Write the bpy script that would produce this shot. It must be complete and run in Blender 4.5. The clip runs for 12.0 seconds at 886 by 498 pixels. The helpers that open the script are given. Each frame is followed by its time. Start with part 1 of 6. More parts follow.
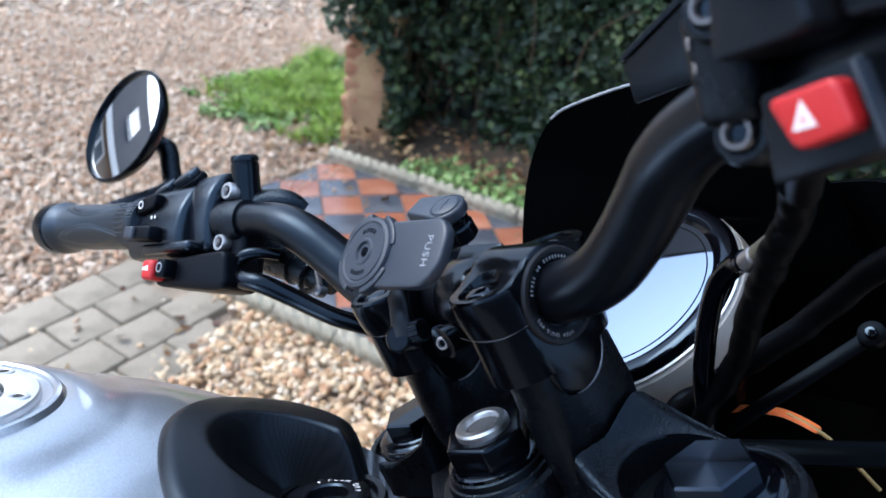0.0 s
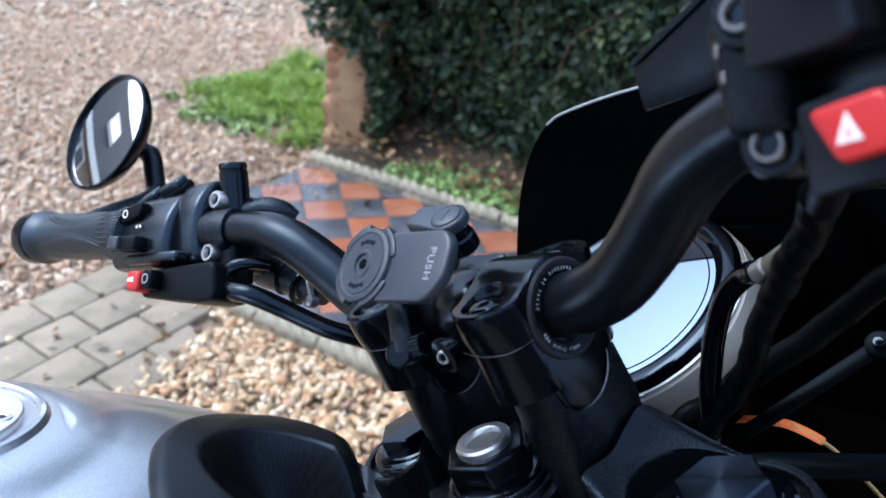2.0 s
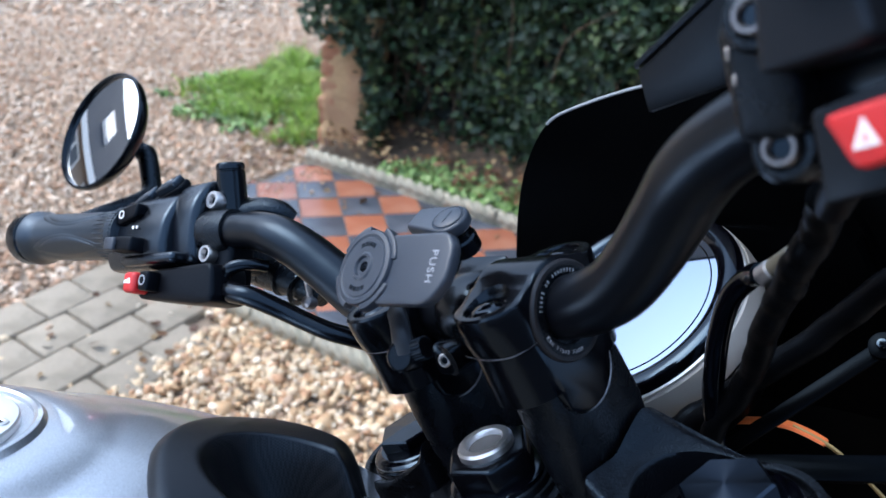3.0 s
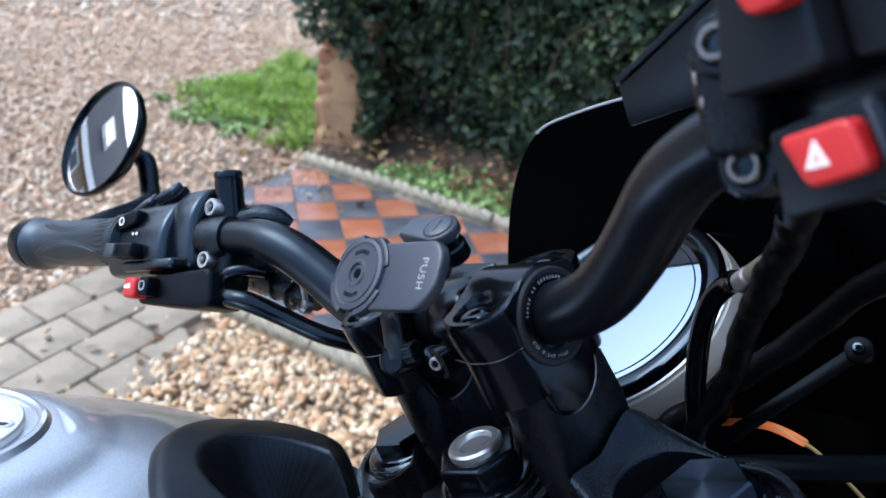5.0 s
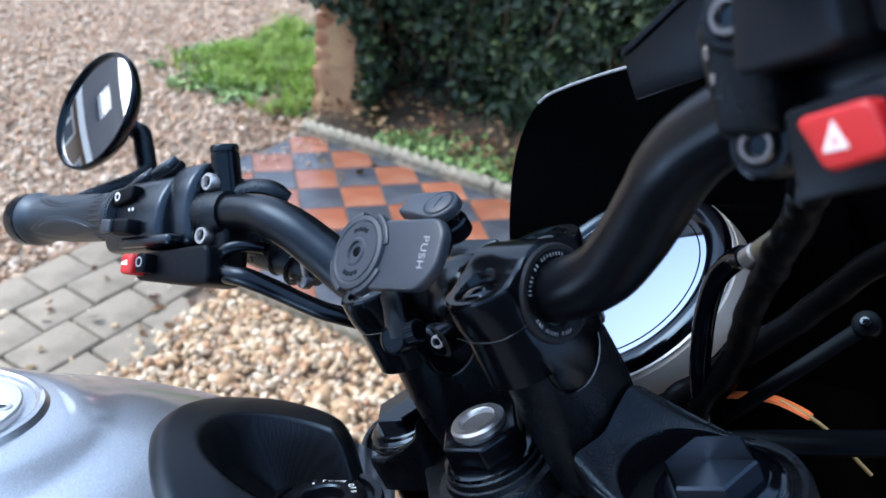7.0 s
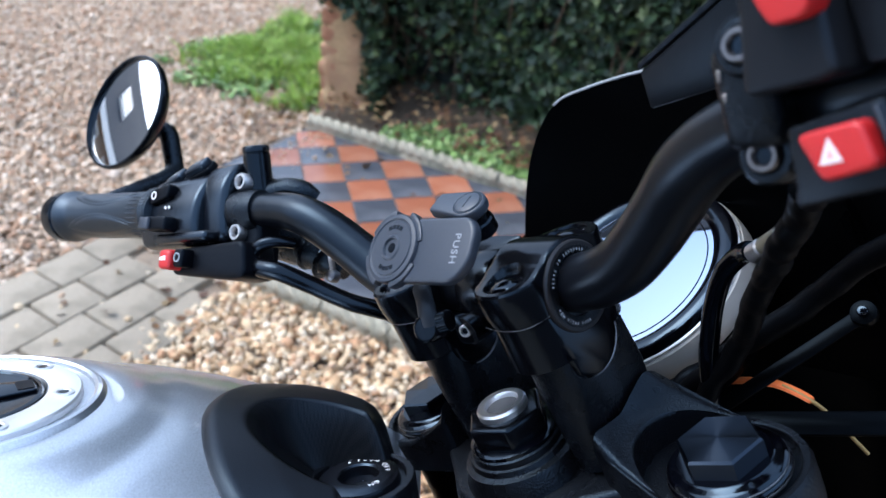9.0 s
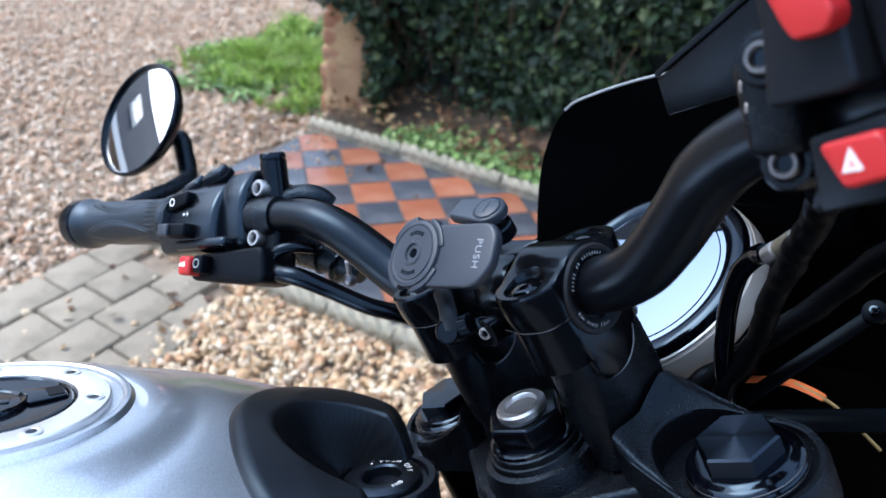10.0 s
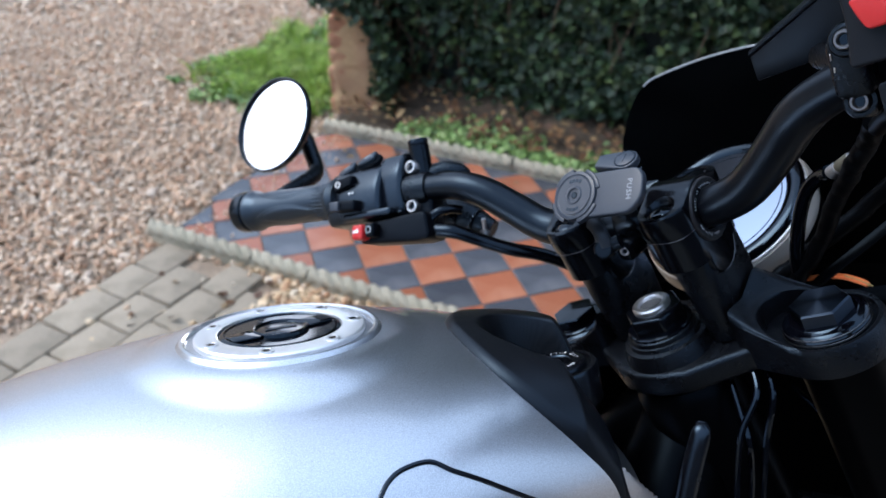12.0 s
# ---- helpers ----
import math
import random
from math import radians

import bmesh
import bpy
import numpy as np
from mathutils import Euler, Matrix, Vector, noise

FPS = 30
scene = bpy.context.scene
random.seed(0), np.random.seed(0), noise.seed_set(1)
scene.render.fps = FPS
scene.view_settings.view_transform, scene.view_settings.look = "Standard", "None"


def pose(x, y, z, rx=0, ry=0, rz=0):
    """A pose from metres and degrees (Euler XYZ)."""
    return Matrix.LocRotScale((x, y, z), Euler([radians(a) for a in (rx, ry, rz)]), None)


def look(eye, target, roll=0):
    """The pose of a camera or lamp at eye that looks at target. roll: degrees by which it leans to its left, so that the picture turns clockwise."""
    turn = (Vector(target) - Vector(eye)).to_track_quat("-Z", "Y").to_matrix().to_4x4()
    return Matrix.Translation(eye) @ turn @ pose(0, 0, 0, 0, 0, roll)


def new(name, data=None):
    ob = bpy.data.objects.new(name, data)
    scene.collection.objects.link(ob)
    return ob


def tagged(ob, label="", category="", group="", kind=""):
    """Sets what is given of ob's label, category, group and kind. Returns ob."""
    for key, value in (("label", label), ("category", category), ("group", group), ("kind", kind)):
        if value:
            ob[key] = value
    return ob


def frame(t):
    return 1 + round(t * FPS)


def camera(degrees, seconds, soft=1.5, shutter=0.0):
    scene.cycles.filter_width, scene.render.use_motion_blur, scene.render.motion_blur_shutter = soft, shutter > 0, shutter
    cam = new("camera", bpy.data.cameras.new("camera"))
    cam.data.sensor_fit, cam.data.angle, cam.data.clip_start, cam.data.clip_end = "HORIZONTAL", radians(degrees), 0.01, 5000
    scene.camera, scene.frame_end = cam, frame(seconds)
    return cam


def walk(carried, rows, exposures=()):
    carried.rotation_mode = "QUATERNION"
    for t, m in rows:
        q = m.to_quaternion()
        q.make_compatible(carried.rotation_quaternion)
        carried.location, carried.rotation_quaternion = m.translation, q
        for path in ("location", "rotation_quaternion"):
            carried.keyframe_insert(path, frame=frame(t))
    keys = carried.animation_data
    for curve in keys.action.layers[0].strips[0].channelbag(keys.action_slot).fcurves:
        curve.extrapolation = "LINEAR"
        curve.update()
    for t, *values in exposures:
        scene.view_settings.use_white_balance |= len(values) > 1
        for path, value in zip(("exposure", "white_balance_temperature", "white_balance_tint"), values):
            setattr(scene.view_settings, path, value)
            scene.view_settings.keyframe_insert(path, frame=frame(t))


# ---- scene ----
cam = camera(58.9, 12.0)
PATH = [
    (0, (-0.31, -2.896, 1.36), (0.093, -1.209, 0.365), 4.3),
    (0.5, (-0.316, -2.896, 1.362), (0.097, -1.21, 0.368), 4.4),
    (1, (-0.32, -2.897, 1.366), (0.108, -1.212, 0.377), 4.6),
    (1.5, (-0.322, -2.893, 1.363), (0.121, -1.21, 0.378), 4.8),
    (2, (-0.317, -2.882, 1.357), (0.135, -1.201, 0.372), 4.8),
    (2.5, (-0.316, -2.878, 1.355), (0.143, -1.2, 0.368), 4.8),
    (3, (-0.319, -2.877, 1.357), (0.145, -1.202, 0.366), 4.9),
    (5, (-0.319, -2.888, 1.366), (0.152, -1.212, 0.382), 5.0),
    (5.5, (-0.315, -2.887, 1.363), (0.155, -1.222, 0.361), 4.8),
    (6, (-0.313, -2.881, 1.361), (0.157, -1.233, 0.329), 4.8),
    (6.5, (-0.313, -2.878, 1.364), (0.154, -1.241, 0.314), 4.6),
    (7, (-0.317, -2.879, 1.367), (0.147, -1.248, 0.308), 4.6),
    (9, (-0.337, -2.9, 1.384), (0.12, -1.277, 0.308), 4.3),
    (9.5, (-0.341, -2.903, 1.387), (0.114, -1.277, 0.316), 4.0),
    (10, (-0.349, -2.904, 1.39), (0.106, -1.279, 0.316), 3.7),
    (10.5, (-0.355, -2.902, 1.392), (0.104, -1.279, 0.317), 3.8),
    (11, (-0.36, -2.899, 1.391), (0.102, -1.275, 0.319), 3.8),
    (11.5, (-0.392, -2.912, 1.397), (0.076, -1.291, 0.323), 2.1),
    (11.8, (-0.452, -2.963, 1.421), (0.03, -1.348, 0.344), 0.6),
    (12, (-0.506, -3.022, 1.447), (-0.031, -1.413, 0.359), -0.7),
]
walk(cam, [(t, look(eye, target, roll)) for t, eye, target, roll in PATH], [(0, 0.90, 6300, 10), (11.2, 0.90, 6300, 10), (11.6, 0.80, 6400, 10), (12, 0.54, 6500, 10)])

# ---- light: a bright overcast sky ----
world = bpy.data.worlds.new("overcast")
scene.world = world
world.use_nodes = True
wn = world.node_tree
sky = wn.nodes.new("ShaderNodeTexSky")
sky.sky_type, sky.sun_disc = "NISHITA", False
sky.sun_elevation, sky.sun_rotation = radians(48), radians(300)
sky.air_density, sky.dust_density, sky.ozone_density = 1.0, 6.0, 1.0
back = wn.nodes["Background"]
back.inputs["Strength"].default_value = 0.064
soft_sky = wn.nodes.new("ShaderNodeMix")
soft_sky.data_type = "RGBA"
soft_sky.inputs["Factor"].default_value = 0.72
soft_sky.inputs["B"].default_value = (6.9, 9.1, 12.8, 1)
wn.links.new(sky.outputs[0], soft_sky.inputs["A"])
# an overcast dome, brightest overhead, with thinner and thicker cloud
dome = wn.nodes.new("ShaderNodeTexCoord")
height = wn.nodes.new("ShaderNodeSeparateXYZ")
rise = wn.nodes.new("ShaderNodeMapRange")
rise.interpolation_type = "SMOOTHSTEP"
rise.inputs["From Min"].default_value, rise.inputs["From Max"].default_value = 0.0, 0.9
rise.inputs["To Min"].default_value, rise.inputs["To Max"].default_value = 1.15, 1.95
clouds = wn.nodes.new("ShaderNodeTexNoise")
clouds.inputs["Scale"].default_value, clouds.inputs["Detail"].default_value = 2.6, 6
cloudy = wn.nodes.new("ShaderNodeMapRange")
cloudy.inputs["From Min"].default_value, cloudy.inputs["From Max"].default_value = 0.35, 0.65
cloudy.inputs["To Min"].default_value, cloudy.inputs["To Max"].default_value = 0.55, 0.90
shade = wn.nodes.new("ShaderNodeMix")
shade.data_type, shade.blend_type = "RGBA", "MULTIPLY"
shade.inputs["Factor"].default_value = 1.0
wn.links.new(dome.outputs["Generated"], height.inputs["Vector"])
wn.links.new(dome.outputs["Generated"], clouds.inputs["Vector"])
wn.links.new(clouds.outputs["Fac"], cloudy.inputs["Value"])
wn.links.new(cloudy.outputs["Result"], soft_sky.inputs["Factor"])
wn.links.new(height.outputs["Z"], rise.inputs["Value"])
wn.links.new(soft_sky.outputs["Result"], shade.inputs["A"])
wn.links.new(rise.outputs["Result"], shade.inputs["B"])
# thinner cloud round the hidden sun
toward = wn.nodes.new("ShaderNodeVectorMath")
toward.operation = "DOT_PRODUCT"
toward.inputs[1].default_value = Vector((-0.75, 0.45, 0.48)).normalized()
thin = wn.nodes.new("ShaderNodeMapRange")
thin.interpolation_type = "SMOOTHSTEP"
thin.inputs["From Min"].default_value, thin.inputs["From Max"].default_value = 0.72, 0.98
thin.inputs["To Min"].default_value, thin.inputs["To Max"].default_value = 1.0, 1.9
glow = wn.nodes.new("ShaderNodeMix")
glow.data_type, glow.blend_type = "RGBA", "MULTIPLY"
glow.inputs["Factor"].default_value = 1.0
wn.links.new(dome.outputs["Generated"], toward.inputs[0])
wn.links.new(toward.outputs["Value"], thin.inputs["Value"])
wn.links.new(shade.outputs["Result"], glow.inputs["A"])
wn.links.new(thin.outputs["Result"], glow.inputs["B"])
wn.links.new(glow.outputs["Result"], back.inputs["Color"])
sun = new("sun", bpy.data.lights.new("sun", "SUN"))
sun.data.energy, sun.data.angle, sun.data.color = 1.5, radians(35), (0.91, 0.96, 1.0)
sun.matrix_world = look((-4, 2, 6), (0, 0, 0))
cam.data.dof.use_dof, cam.data.dof.focus_distance, cam.data.dof.aperture_fstop = True, 0.46, 10.0


# ---- materials ----
def material(name, color, rough=0.5, metal=0.0, grain=0.0, scale=200.0, bump=0.0, wear=None, wear_amount=0.5, coat=0.0, spec=0.5, vary=0.0, island=0.0):
    """Plain surface with fine grain, broader stains, relief and, for repeats, a difference from piece to piece."""
    m = bpy.data.materials.new(name)
    m.use_nodes = True
    nt = m.node_tree
    b = nt.nodes["Principled BSDF"]
    b.inputs["Roughness"].default_value, b.inputs["Metallic"].default_value = rough, metal
    b.inputs["Coat Weight"].default_value, b.inputs["Specular IOR Level"].default_value = coat, spec
    b.inputs["Coat Roughness"].default_value = 0.04
    if max(color) < 0.02:
        b.inputs["Specular Tint"].default_value = (0.50, 0.74, 1.0, 1)
    co = nt.nodes.new("ShaderNodeTexCoord")
    fine = nt.nodes.new("ShaderNodeTexNoise")
    fine.inputs["Scale"].default_value, fine.inputs["Detail"].default_value = scale, 6
    broad = nt.nodes.new("ShaderNodeTexNoise")
    broad.inputs["Scale"].default_value, broad.inputs["Detail"].default_value = scale * 0.09, 5
    nt.links.new(co.outputs["Object"], fine.inputs["Vector"])
    nt.links.new(co.outputs["Object"], broad.inputs["Vector"])
    lo = tuple(c * (1 - grain) for c in color)
    hi = tuple(min(1, c * (1 + grain)) for c in color)
    ramp = nt.nodes.new("ShaderNodeMix")
    ramp.data_type = "RGBA"
    ramp.inputs["A"].default_value, ramp.inputs["B"].default_value = (*lo, 1), (*hi, 1)
    nt.links.new(fine.outputs["Fac"], ramp.inputs["Factor"])
    out = ramp.outputs["Result"]
    if wear:
        edge = nt.nodes.new("ShaderNodeMapRange")
        edge.inputs["From Min"].default_value, edge.inputs["From Max"].default_value = 0.46, 0.66
        edge.inputs["To Max"].default_value = wear_amount
        nt.links.new(broad.outputs["Fac"], edge.inputs["Value"])
        mix = nt.nodes.new("ShaderNodeMix")
        mix.data_type = "RGBA"
        mix.inputs["B"].default_value = (*wear, 1)
        nt.links.new(edge.outputs["Result"], mix.inputs["Factor"])
        nt.links.new(out, mix.inputs["A"])
        out = mix.outputs["Result"]
    if vary or island:
        which = nt.nodes.new("ShaderNodeObjectInfo" if vary else "ShaderNodeNewGeometry")
        hsv = nt.nodes.new("ShaderNodeHueSaturation")
        span = nt.nodes.new("ShaderNodeMapRange")
        amount = vary or island
        span.inputs["To Min"].default_value, span.inputs["To Max"].default_value = 1 - amount, 1 + amount
        nt.links.new(which.outputs["Random" if vary else "Random Per Island"], span.inputs["Value"])
        nt.links.new(span.outputs["Result"], hsv.inputs["Value"])
        nt.links.new(out, hsv.inputs["Color"])
        out = hsv.outputs["Color"]
    nt.links.new(out, b.inputs["Base Color"])
    rr = nt.nodes.new("ShaderNodeMapRange")
    rr.inputs["To Min"].default_value, rr.inputs["To Max"].default_value = max(0, rough * 0.85), min(1, rough * 1.15)
    nt.links.new(broad.outputs["Fac"], rr.inputs["Value"])
    nt.links.new(rr.outputs["Result"], b.inputs["Roughness"])
    if bump:
        bp = nt.nodes.new("ShaderNodeBump")
        bp.inputs["Strength"].default_value, bp.inputs["Distance"].default_value = 1.0, bump
        nt.links.new(fine.outputs["Fac"], bp.inputs["Height"])
        nt.links.new(bp.outputs["Normal"], b.inputs["Normal"])
    return m


def islands(name, colors, rough=0.8, grain_scale=90.0, bump=0.001, spec=0.4):
    """A colour for each loose piece of a heap, picked from a row of colours."""
    m = material(name, (0.5, 0.5, 0.5), rough, scale=grain_scale, bump=bump, spec=spec)
    nt = m.node_tree
    geo = nt.nodes.new("ShaderNodeNewGeometry")
    ramp = nt.nodes.new("ShaderNodeValToRGB")
    ramp.color_ramp.interpolation = "CONSTANT"
    while len(ramp.color_ramp.elements) < len(colors):
        ramp.color_ramp.elements.new(0.5)
    for k, c in enumerate(colors):
        ramp.color_ramp.elements[k].position = k / len(colors)
        ramp.color_ramp.elements[k].color = (*c, 1)
    nt.links.new(geo.outputs["Random Per Island"], ramp.inputs["Fac"])
    fine = next(x for x in nt.nodes if x.type == "TEX_NOISE")
    mul = nt.nodes.new("ShaderNodeMix")
    mul.data_type, mul.blend_type = "RGBA", "MULTIPLY"
    mul.inputs["Factor"].default_value = 0.6
    nt.links.new(ramp.outputs["Color"], mul.inputs["A"])
    gain = nt.nodes.new("ShaderNodeMapRange")
    gain.inputs["To Min"].default_value, gain.inputs["To Max"].default_value = 0.5, 1.5
    nt.links.new(fine.outputs["Fac"], gain.inputs["Value"])
    nt.links.new(gain.outputs["Result"], mul.inputs["B"])
    nt.links.new(mul.outputs["Result"], nt.nodes["Principled BSDF"].inputs["Base Color"])
    return m


BLACK_ANODISED = material("black_anodised", (0.002, 0.002, 0.0028), 0.20, 0.0, 0.2, 900, 0.000008, spec=0.30)
BLACK_CAST = material("black_cast_paint", (0.0024, 0.0024, 0.0032), 0.28, 0.0, 0.25, 760, 0.0005, spec=0.32)
BLACK_BAR = material("black_handlebar_coat", (0.002, 0.002, 0.0030), 0.31, 0.0, 0.2, 1500, 0.000008, spec=0.36)
BLACK_PLASTIC = material("black_moulded_plastic", (0.003, 0.003, 0.0042), 0.26, 0.0, 0.2, 900, 0.00002, spec=0.55)
BLACK_RUBBER = material("black_rubber", (0.002, 0.002, 0.003), 0.42, 0.0, 0.25, 500, 0.00012, spec=0.11)
BLACK_GLOSS = material("black_gloss", (0.001, 0.001, 0.002), 0.10, 0.0, spec=0.42)
BLACK_SCREEN = material("black_smoked_screen", (0.0008, 0.0008, 0.001), 0.3, 0.0, spec=0.04)
GREY_MOUNT = material("grey_mount_plastic", (0.019, 0.027, 0.041), 0.42, 0.0, 0.15, 900, 0.00005)
STEEL = material("bright_steel", (0.74, 0.74, 0.75), 0.38, 1.0, 0.1, 700)
SATIN = material("satin_aluminium", (0.86, 0.87, 0.88), 0.42, 1.0, 0.05, 900)
DARK_STEEL = material("dark_plated_steel", (0.16, 0.165, 0.18), 0.4, 1.0, 0.15, 600)
DULL_STEEL = material("dull_steel", (0.45, 0.45, 0.46), 0.42, 1.0, 0.15, 600)
SILVER_PAINT = material("silver_metallic_paint", (0.56, 0.595, 0.655), 0.37, 1.0, 0.55, 1500, coat=1.0)
SILVER_PAINT.node_tree.nodes["Principled BSDF"].inputs["Coat Roughness"].default_value = 0.05
BEIGE_SILVER = material("champagne_silver", (0.36, 0.335, 0.305), 0.4, 0.3, 0.05, 900)
RED = material("red_button", (0.45, 0.012, 0.014), 0.45, 0.0, 0.08, 500)
WHITE_INK = material("white_print", (0.75, 0.75, 0.76), 0.5)
GREY_INK = material("grey_print", (0.25, 0.27, 0.30), 0.5)
ORANGE = material("orange_stripe", (0.75, 0.17, 0.05), 0.4)
CARBON = material("woven_black_plastic", (0.002, 0.002, 0.0024), 0.4, 0.0, 0.2, 900, 0.00005, spec=0.2)
weave = CARBON.node_tree.nodes.new("ShaderNodeTexChecker")
weave.inputs["Scale"].default_value = 900.0
weave.inputs["Color1"].default_value, weave.inputs["Color2"].default_value = (0.0012, 0.0012, 0.0015, 1), (0.0070, 0.0072, 0.0085, 1)
weave_at = CARBON.node_tree.nodes.new("ShaderNodeTexCoord")
CARBON.node_tree.links.new(weave_at.outputs["Object"], weave.inputs["Vector"])
CARBON.node_tree.links.new(weave.outputs["Color"], CARBON.node_tree.nodes["Principled BSDF"].inputs["Base Color"])
TURNED_BLACK = material("turned_black_anodised", (0.026, 0.036, 0.052), 0.32, 1.0)
anis = TURNED_BLACK.node_tree
anis.nodes["Principled BSDF"].inputs["Anisotropic"].default_value = 0.92
tang = anis.nodes.new("ShaderNodeTangent")
tang.direction_type, tang.axis = "RADIAL", "Z"
anis.nodes["Principled BSDF"].inputs["Anisotropic Rotation"].default_value = 0.25
anis.links.new(tang.outputs["Tangent"], anis.nodes["Principled BSDF"].inputs["Tangent"])
COVER_BLACK = material("matt_black_cover", (0.0050, 0.0054, 0.0068), 0.36, 0.0, 0.35, 1200, 0.00009, spec=0.27)
GREY_HOUSING = material("dark_grey_housing", (0.010, 0.0105, 0.0125), 0.4, 0.0, 0.15, 900, 0.00005, spec=0.2)
PALE_GREY_INK = material("pale_grey_print", (0.5, 0.52, 0.55), 0.5)
PINK = material("pink_print", (0.7, 0.35, 0.35), 0.5)
OLIVE = material("olive_sleeve", (0.14, 0.13, 0.1), 0.4, 0.3, 0.2, 500)
MIRROR = material("mirror_glass", (0.9, 0.91, 0.92), 0.015, 1.0)
LCD = material("dash_glass", (0.31, 0.365, 0.46), 0.03, 1.0)
HOSE = material("tape_wrapped_hose", (0.0016, 0.0016, 0.002), 0.42, 0.0, 0.3, 400, 0.0002, spec=0.06)
GRIP_RUBBER = material("grip_rubber", (0.006, 0.0065, 0.0085), 0.36, 0.0, 0.25, 900, 0.00005, spec=0.7)
BORE_GREY = material("dull_grey_bore", (0.06, 0.063, 0.07), 0.6, 0.0, 0.2, 700)
COLLAR_GREY = material("machined_collar", (0.016, 0.014, 0.014), 0.45, 0.0, 0.2, 900, 0.00004, spec=0.3)
BRASS = material("tan_brass", (0.35, 0.24, 0.1), 0.4, 0.6)

RED_TILE = material("red_quarry_tile", (0.30, 0.105, 0.058), 0.17, 0, 0.14, 60, 0.0006, wear=(0.42, 0.2, 0.13), wear_amount=0.55, vary=0.12)
BLACK_TILE = material("black_quarry_tile", (0.060, 0.066, 0.080), 0.17, 0, 0.2, 60, 0.0005, wear=(0.14, 0.145, 0.16), wear_amount=0.6, vary=0.16)
MORTAR = material("tile_bed", (0.12, 0.1, 0.085), 0.9, 0, 0.3, 90, 0.001)
SETT = material("concrete_sett", (0.28, 0.235, 0.18), 0.85, 0, 0.3, 130, 0.0018, wear=(0.17, 0.145, 0.108), wear_amount=0.6, vary=0.12)
EDGING = material("weathered_stone_edging", (0.31, 0.28, 0.215), 0.9, 0, 0.3, 70, 0.002, wear=(0.13, 0.135, 0.09), wear_amount=0.75, vary=0.1)
SOIL = material("dark_soil", (0.05, 0.036, 0.024), 0.95, 0, 0.5, 40, 0.012, wear=(0.09, 0.06, 0.035))
GROUND = material("sandy_gravel_bed", (0.3, 0.23, 0.17), 0.95, 0, 0.4, 70, 0.01, wear=(0.2, 0.15, 0.11), wear_amount=0.8)
STONES = islands("mixed_gravel", [(0.533, 0.373, 0.260), (0.592, 0.462, 0.349), (0.436, 0.284, 0.187), (0.553, 0.391, 0.268), (0.679, 0.559, 0.439), (0.466, 0.311, 0.212), (0.407, 0.302, 0.228), (0.563, 0.426, 0.317), (0.485, 0.293, 0.187), (0.524, 0.418, 0.333)])
PALE_STONES = islands("pale_gravel", [(0.562, 0.405, 0.252), (0.614, 0.482, 0.332), (0.447, 0.280, 0.153), (0.582, 0.434, 0.278), (0.676, 0.560, 0.422), (0.499, 0.328, 0.188), (0.416, 0.289, 0.198), (0.593, 0.444, 0.296), (0.426, 0.241, 0.135)])
GRASS = islands("grass", [(0.244, 0.408, 0.050), (0.329, 0.516, 0.077), (0.134, 0.240, 0.033), (0.439, 0.576, 0.143), (0.366, 0.396, 0.132), (0.098, 0.168, 0.033)], 0.6, 60, 0)
IVY = islands("ivy_leaf", [(0.015, 0.037, 0.015), (0.025, 0.055, 0.021), (0.013, 0.030, 0.016), (0.032, 0.062, 0.025), (0.019, 0.040, 0.025), (0.028, 0.047, 0.021), (0.010, 0.025, 0.011), (0.058, 0.089, 0.028)], 0.5, 60, 0, 0.35)
DEAD = islands("dead_leaf", [(0.11, 0.05, 0.02), (0.15, 0.075, 0.03), (0.08, 0.036, 0.02), (0.20, 0.13, 0.06)], 0.7, 60, 0)
LOWLEAF = islands("low_leaf", [(0.13, 0.22, 0.06), (0.18, 0.30, 0.08), (0.08, 0.14, 0.045), (0.24, 0.33, 0.12)], 0.55, 60, 0)
TWIG = material("brown_twig", (0.09, 0.06, 0.04), 0.9, 0, 0.3, 80)
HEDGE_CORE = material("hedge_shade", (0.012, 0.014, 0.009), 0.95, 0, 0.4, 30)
BRICK = material("old_red_brick", (0.33, 0.15, 0.085), 0.9, 0, 0.3, 60, 0.003, wear=(0.42, 0.3, 0.18), wear_amount=0.8, vary=0.2)
RUBBLE = material("ochre_rubble_stone", (0.36, 0.25, 0.13), 0.92, 0, 0.35, 50, 0.004, wear=(0.34, 0.18, 0.11), wear_amount=0.65, vary=0.2)
SLATE = material("slate_roof", (0.03, 0.034, 0.042), 0.8, 0, 0.2, 6, 0.01, spec=0.2)
RENDER_WALL = material("buff_brick_wall", (0.30, 0.24, 0.19), 0.9, 0, 0.2, 12, 0.004)
WINDOW_GLASS = material("window_glass", (0.11, 0.125, 0.14), 0.35, 0, spec=0.3)
WHITE_PAINT = material("white_joinery", (0.78, 0.78, 0.76), 0.5)


# ---- frames ----
def basis(o, x, y, z):
    m = Matrix((x, y, z)).transposed().to_4x4()
    m.translation = o
    return m


STEER = basis(Vector((-0.2101, -2.5938, 1.0738)), Vector((0.4304, -0.7577, 0.4905)), Vector((0.8192, 0.5561, 0.1402)), Vector((-0.379, 0.3415, 0.8601)))
TANK = basis(Vector((-0.487, -2.586, 1.108)), Vector((0.9938, -0.0227, -0.1089)), Vector((-0.0173, 0.9355, -0.353)), Vector((0.1099, 0.3527, 0.9293)))
# TANK: x ahead, y to the bike's left, z up; the middle of the filler cap is its origin


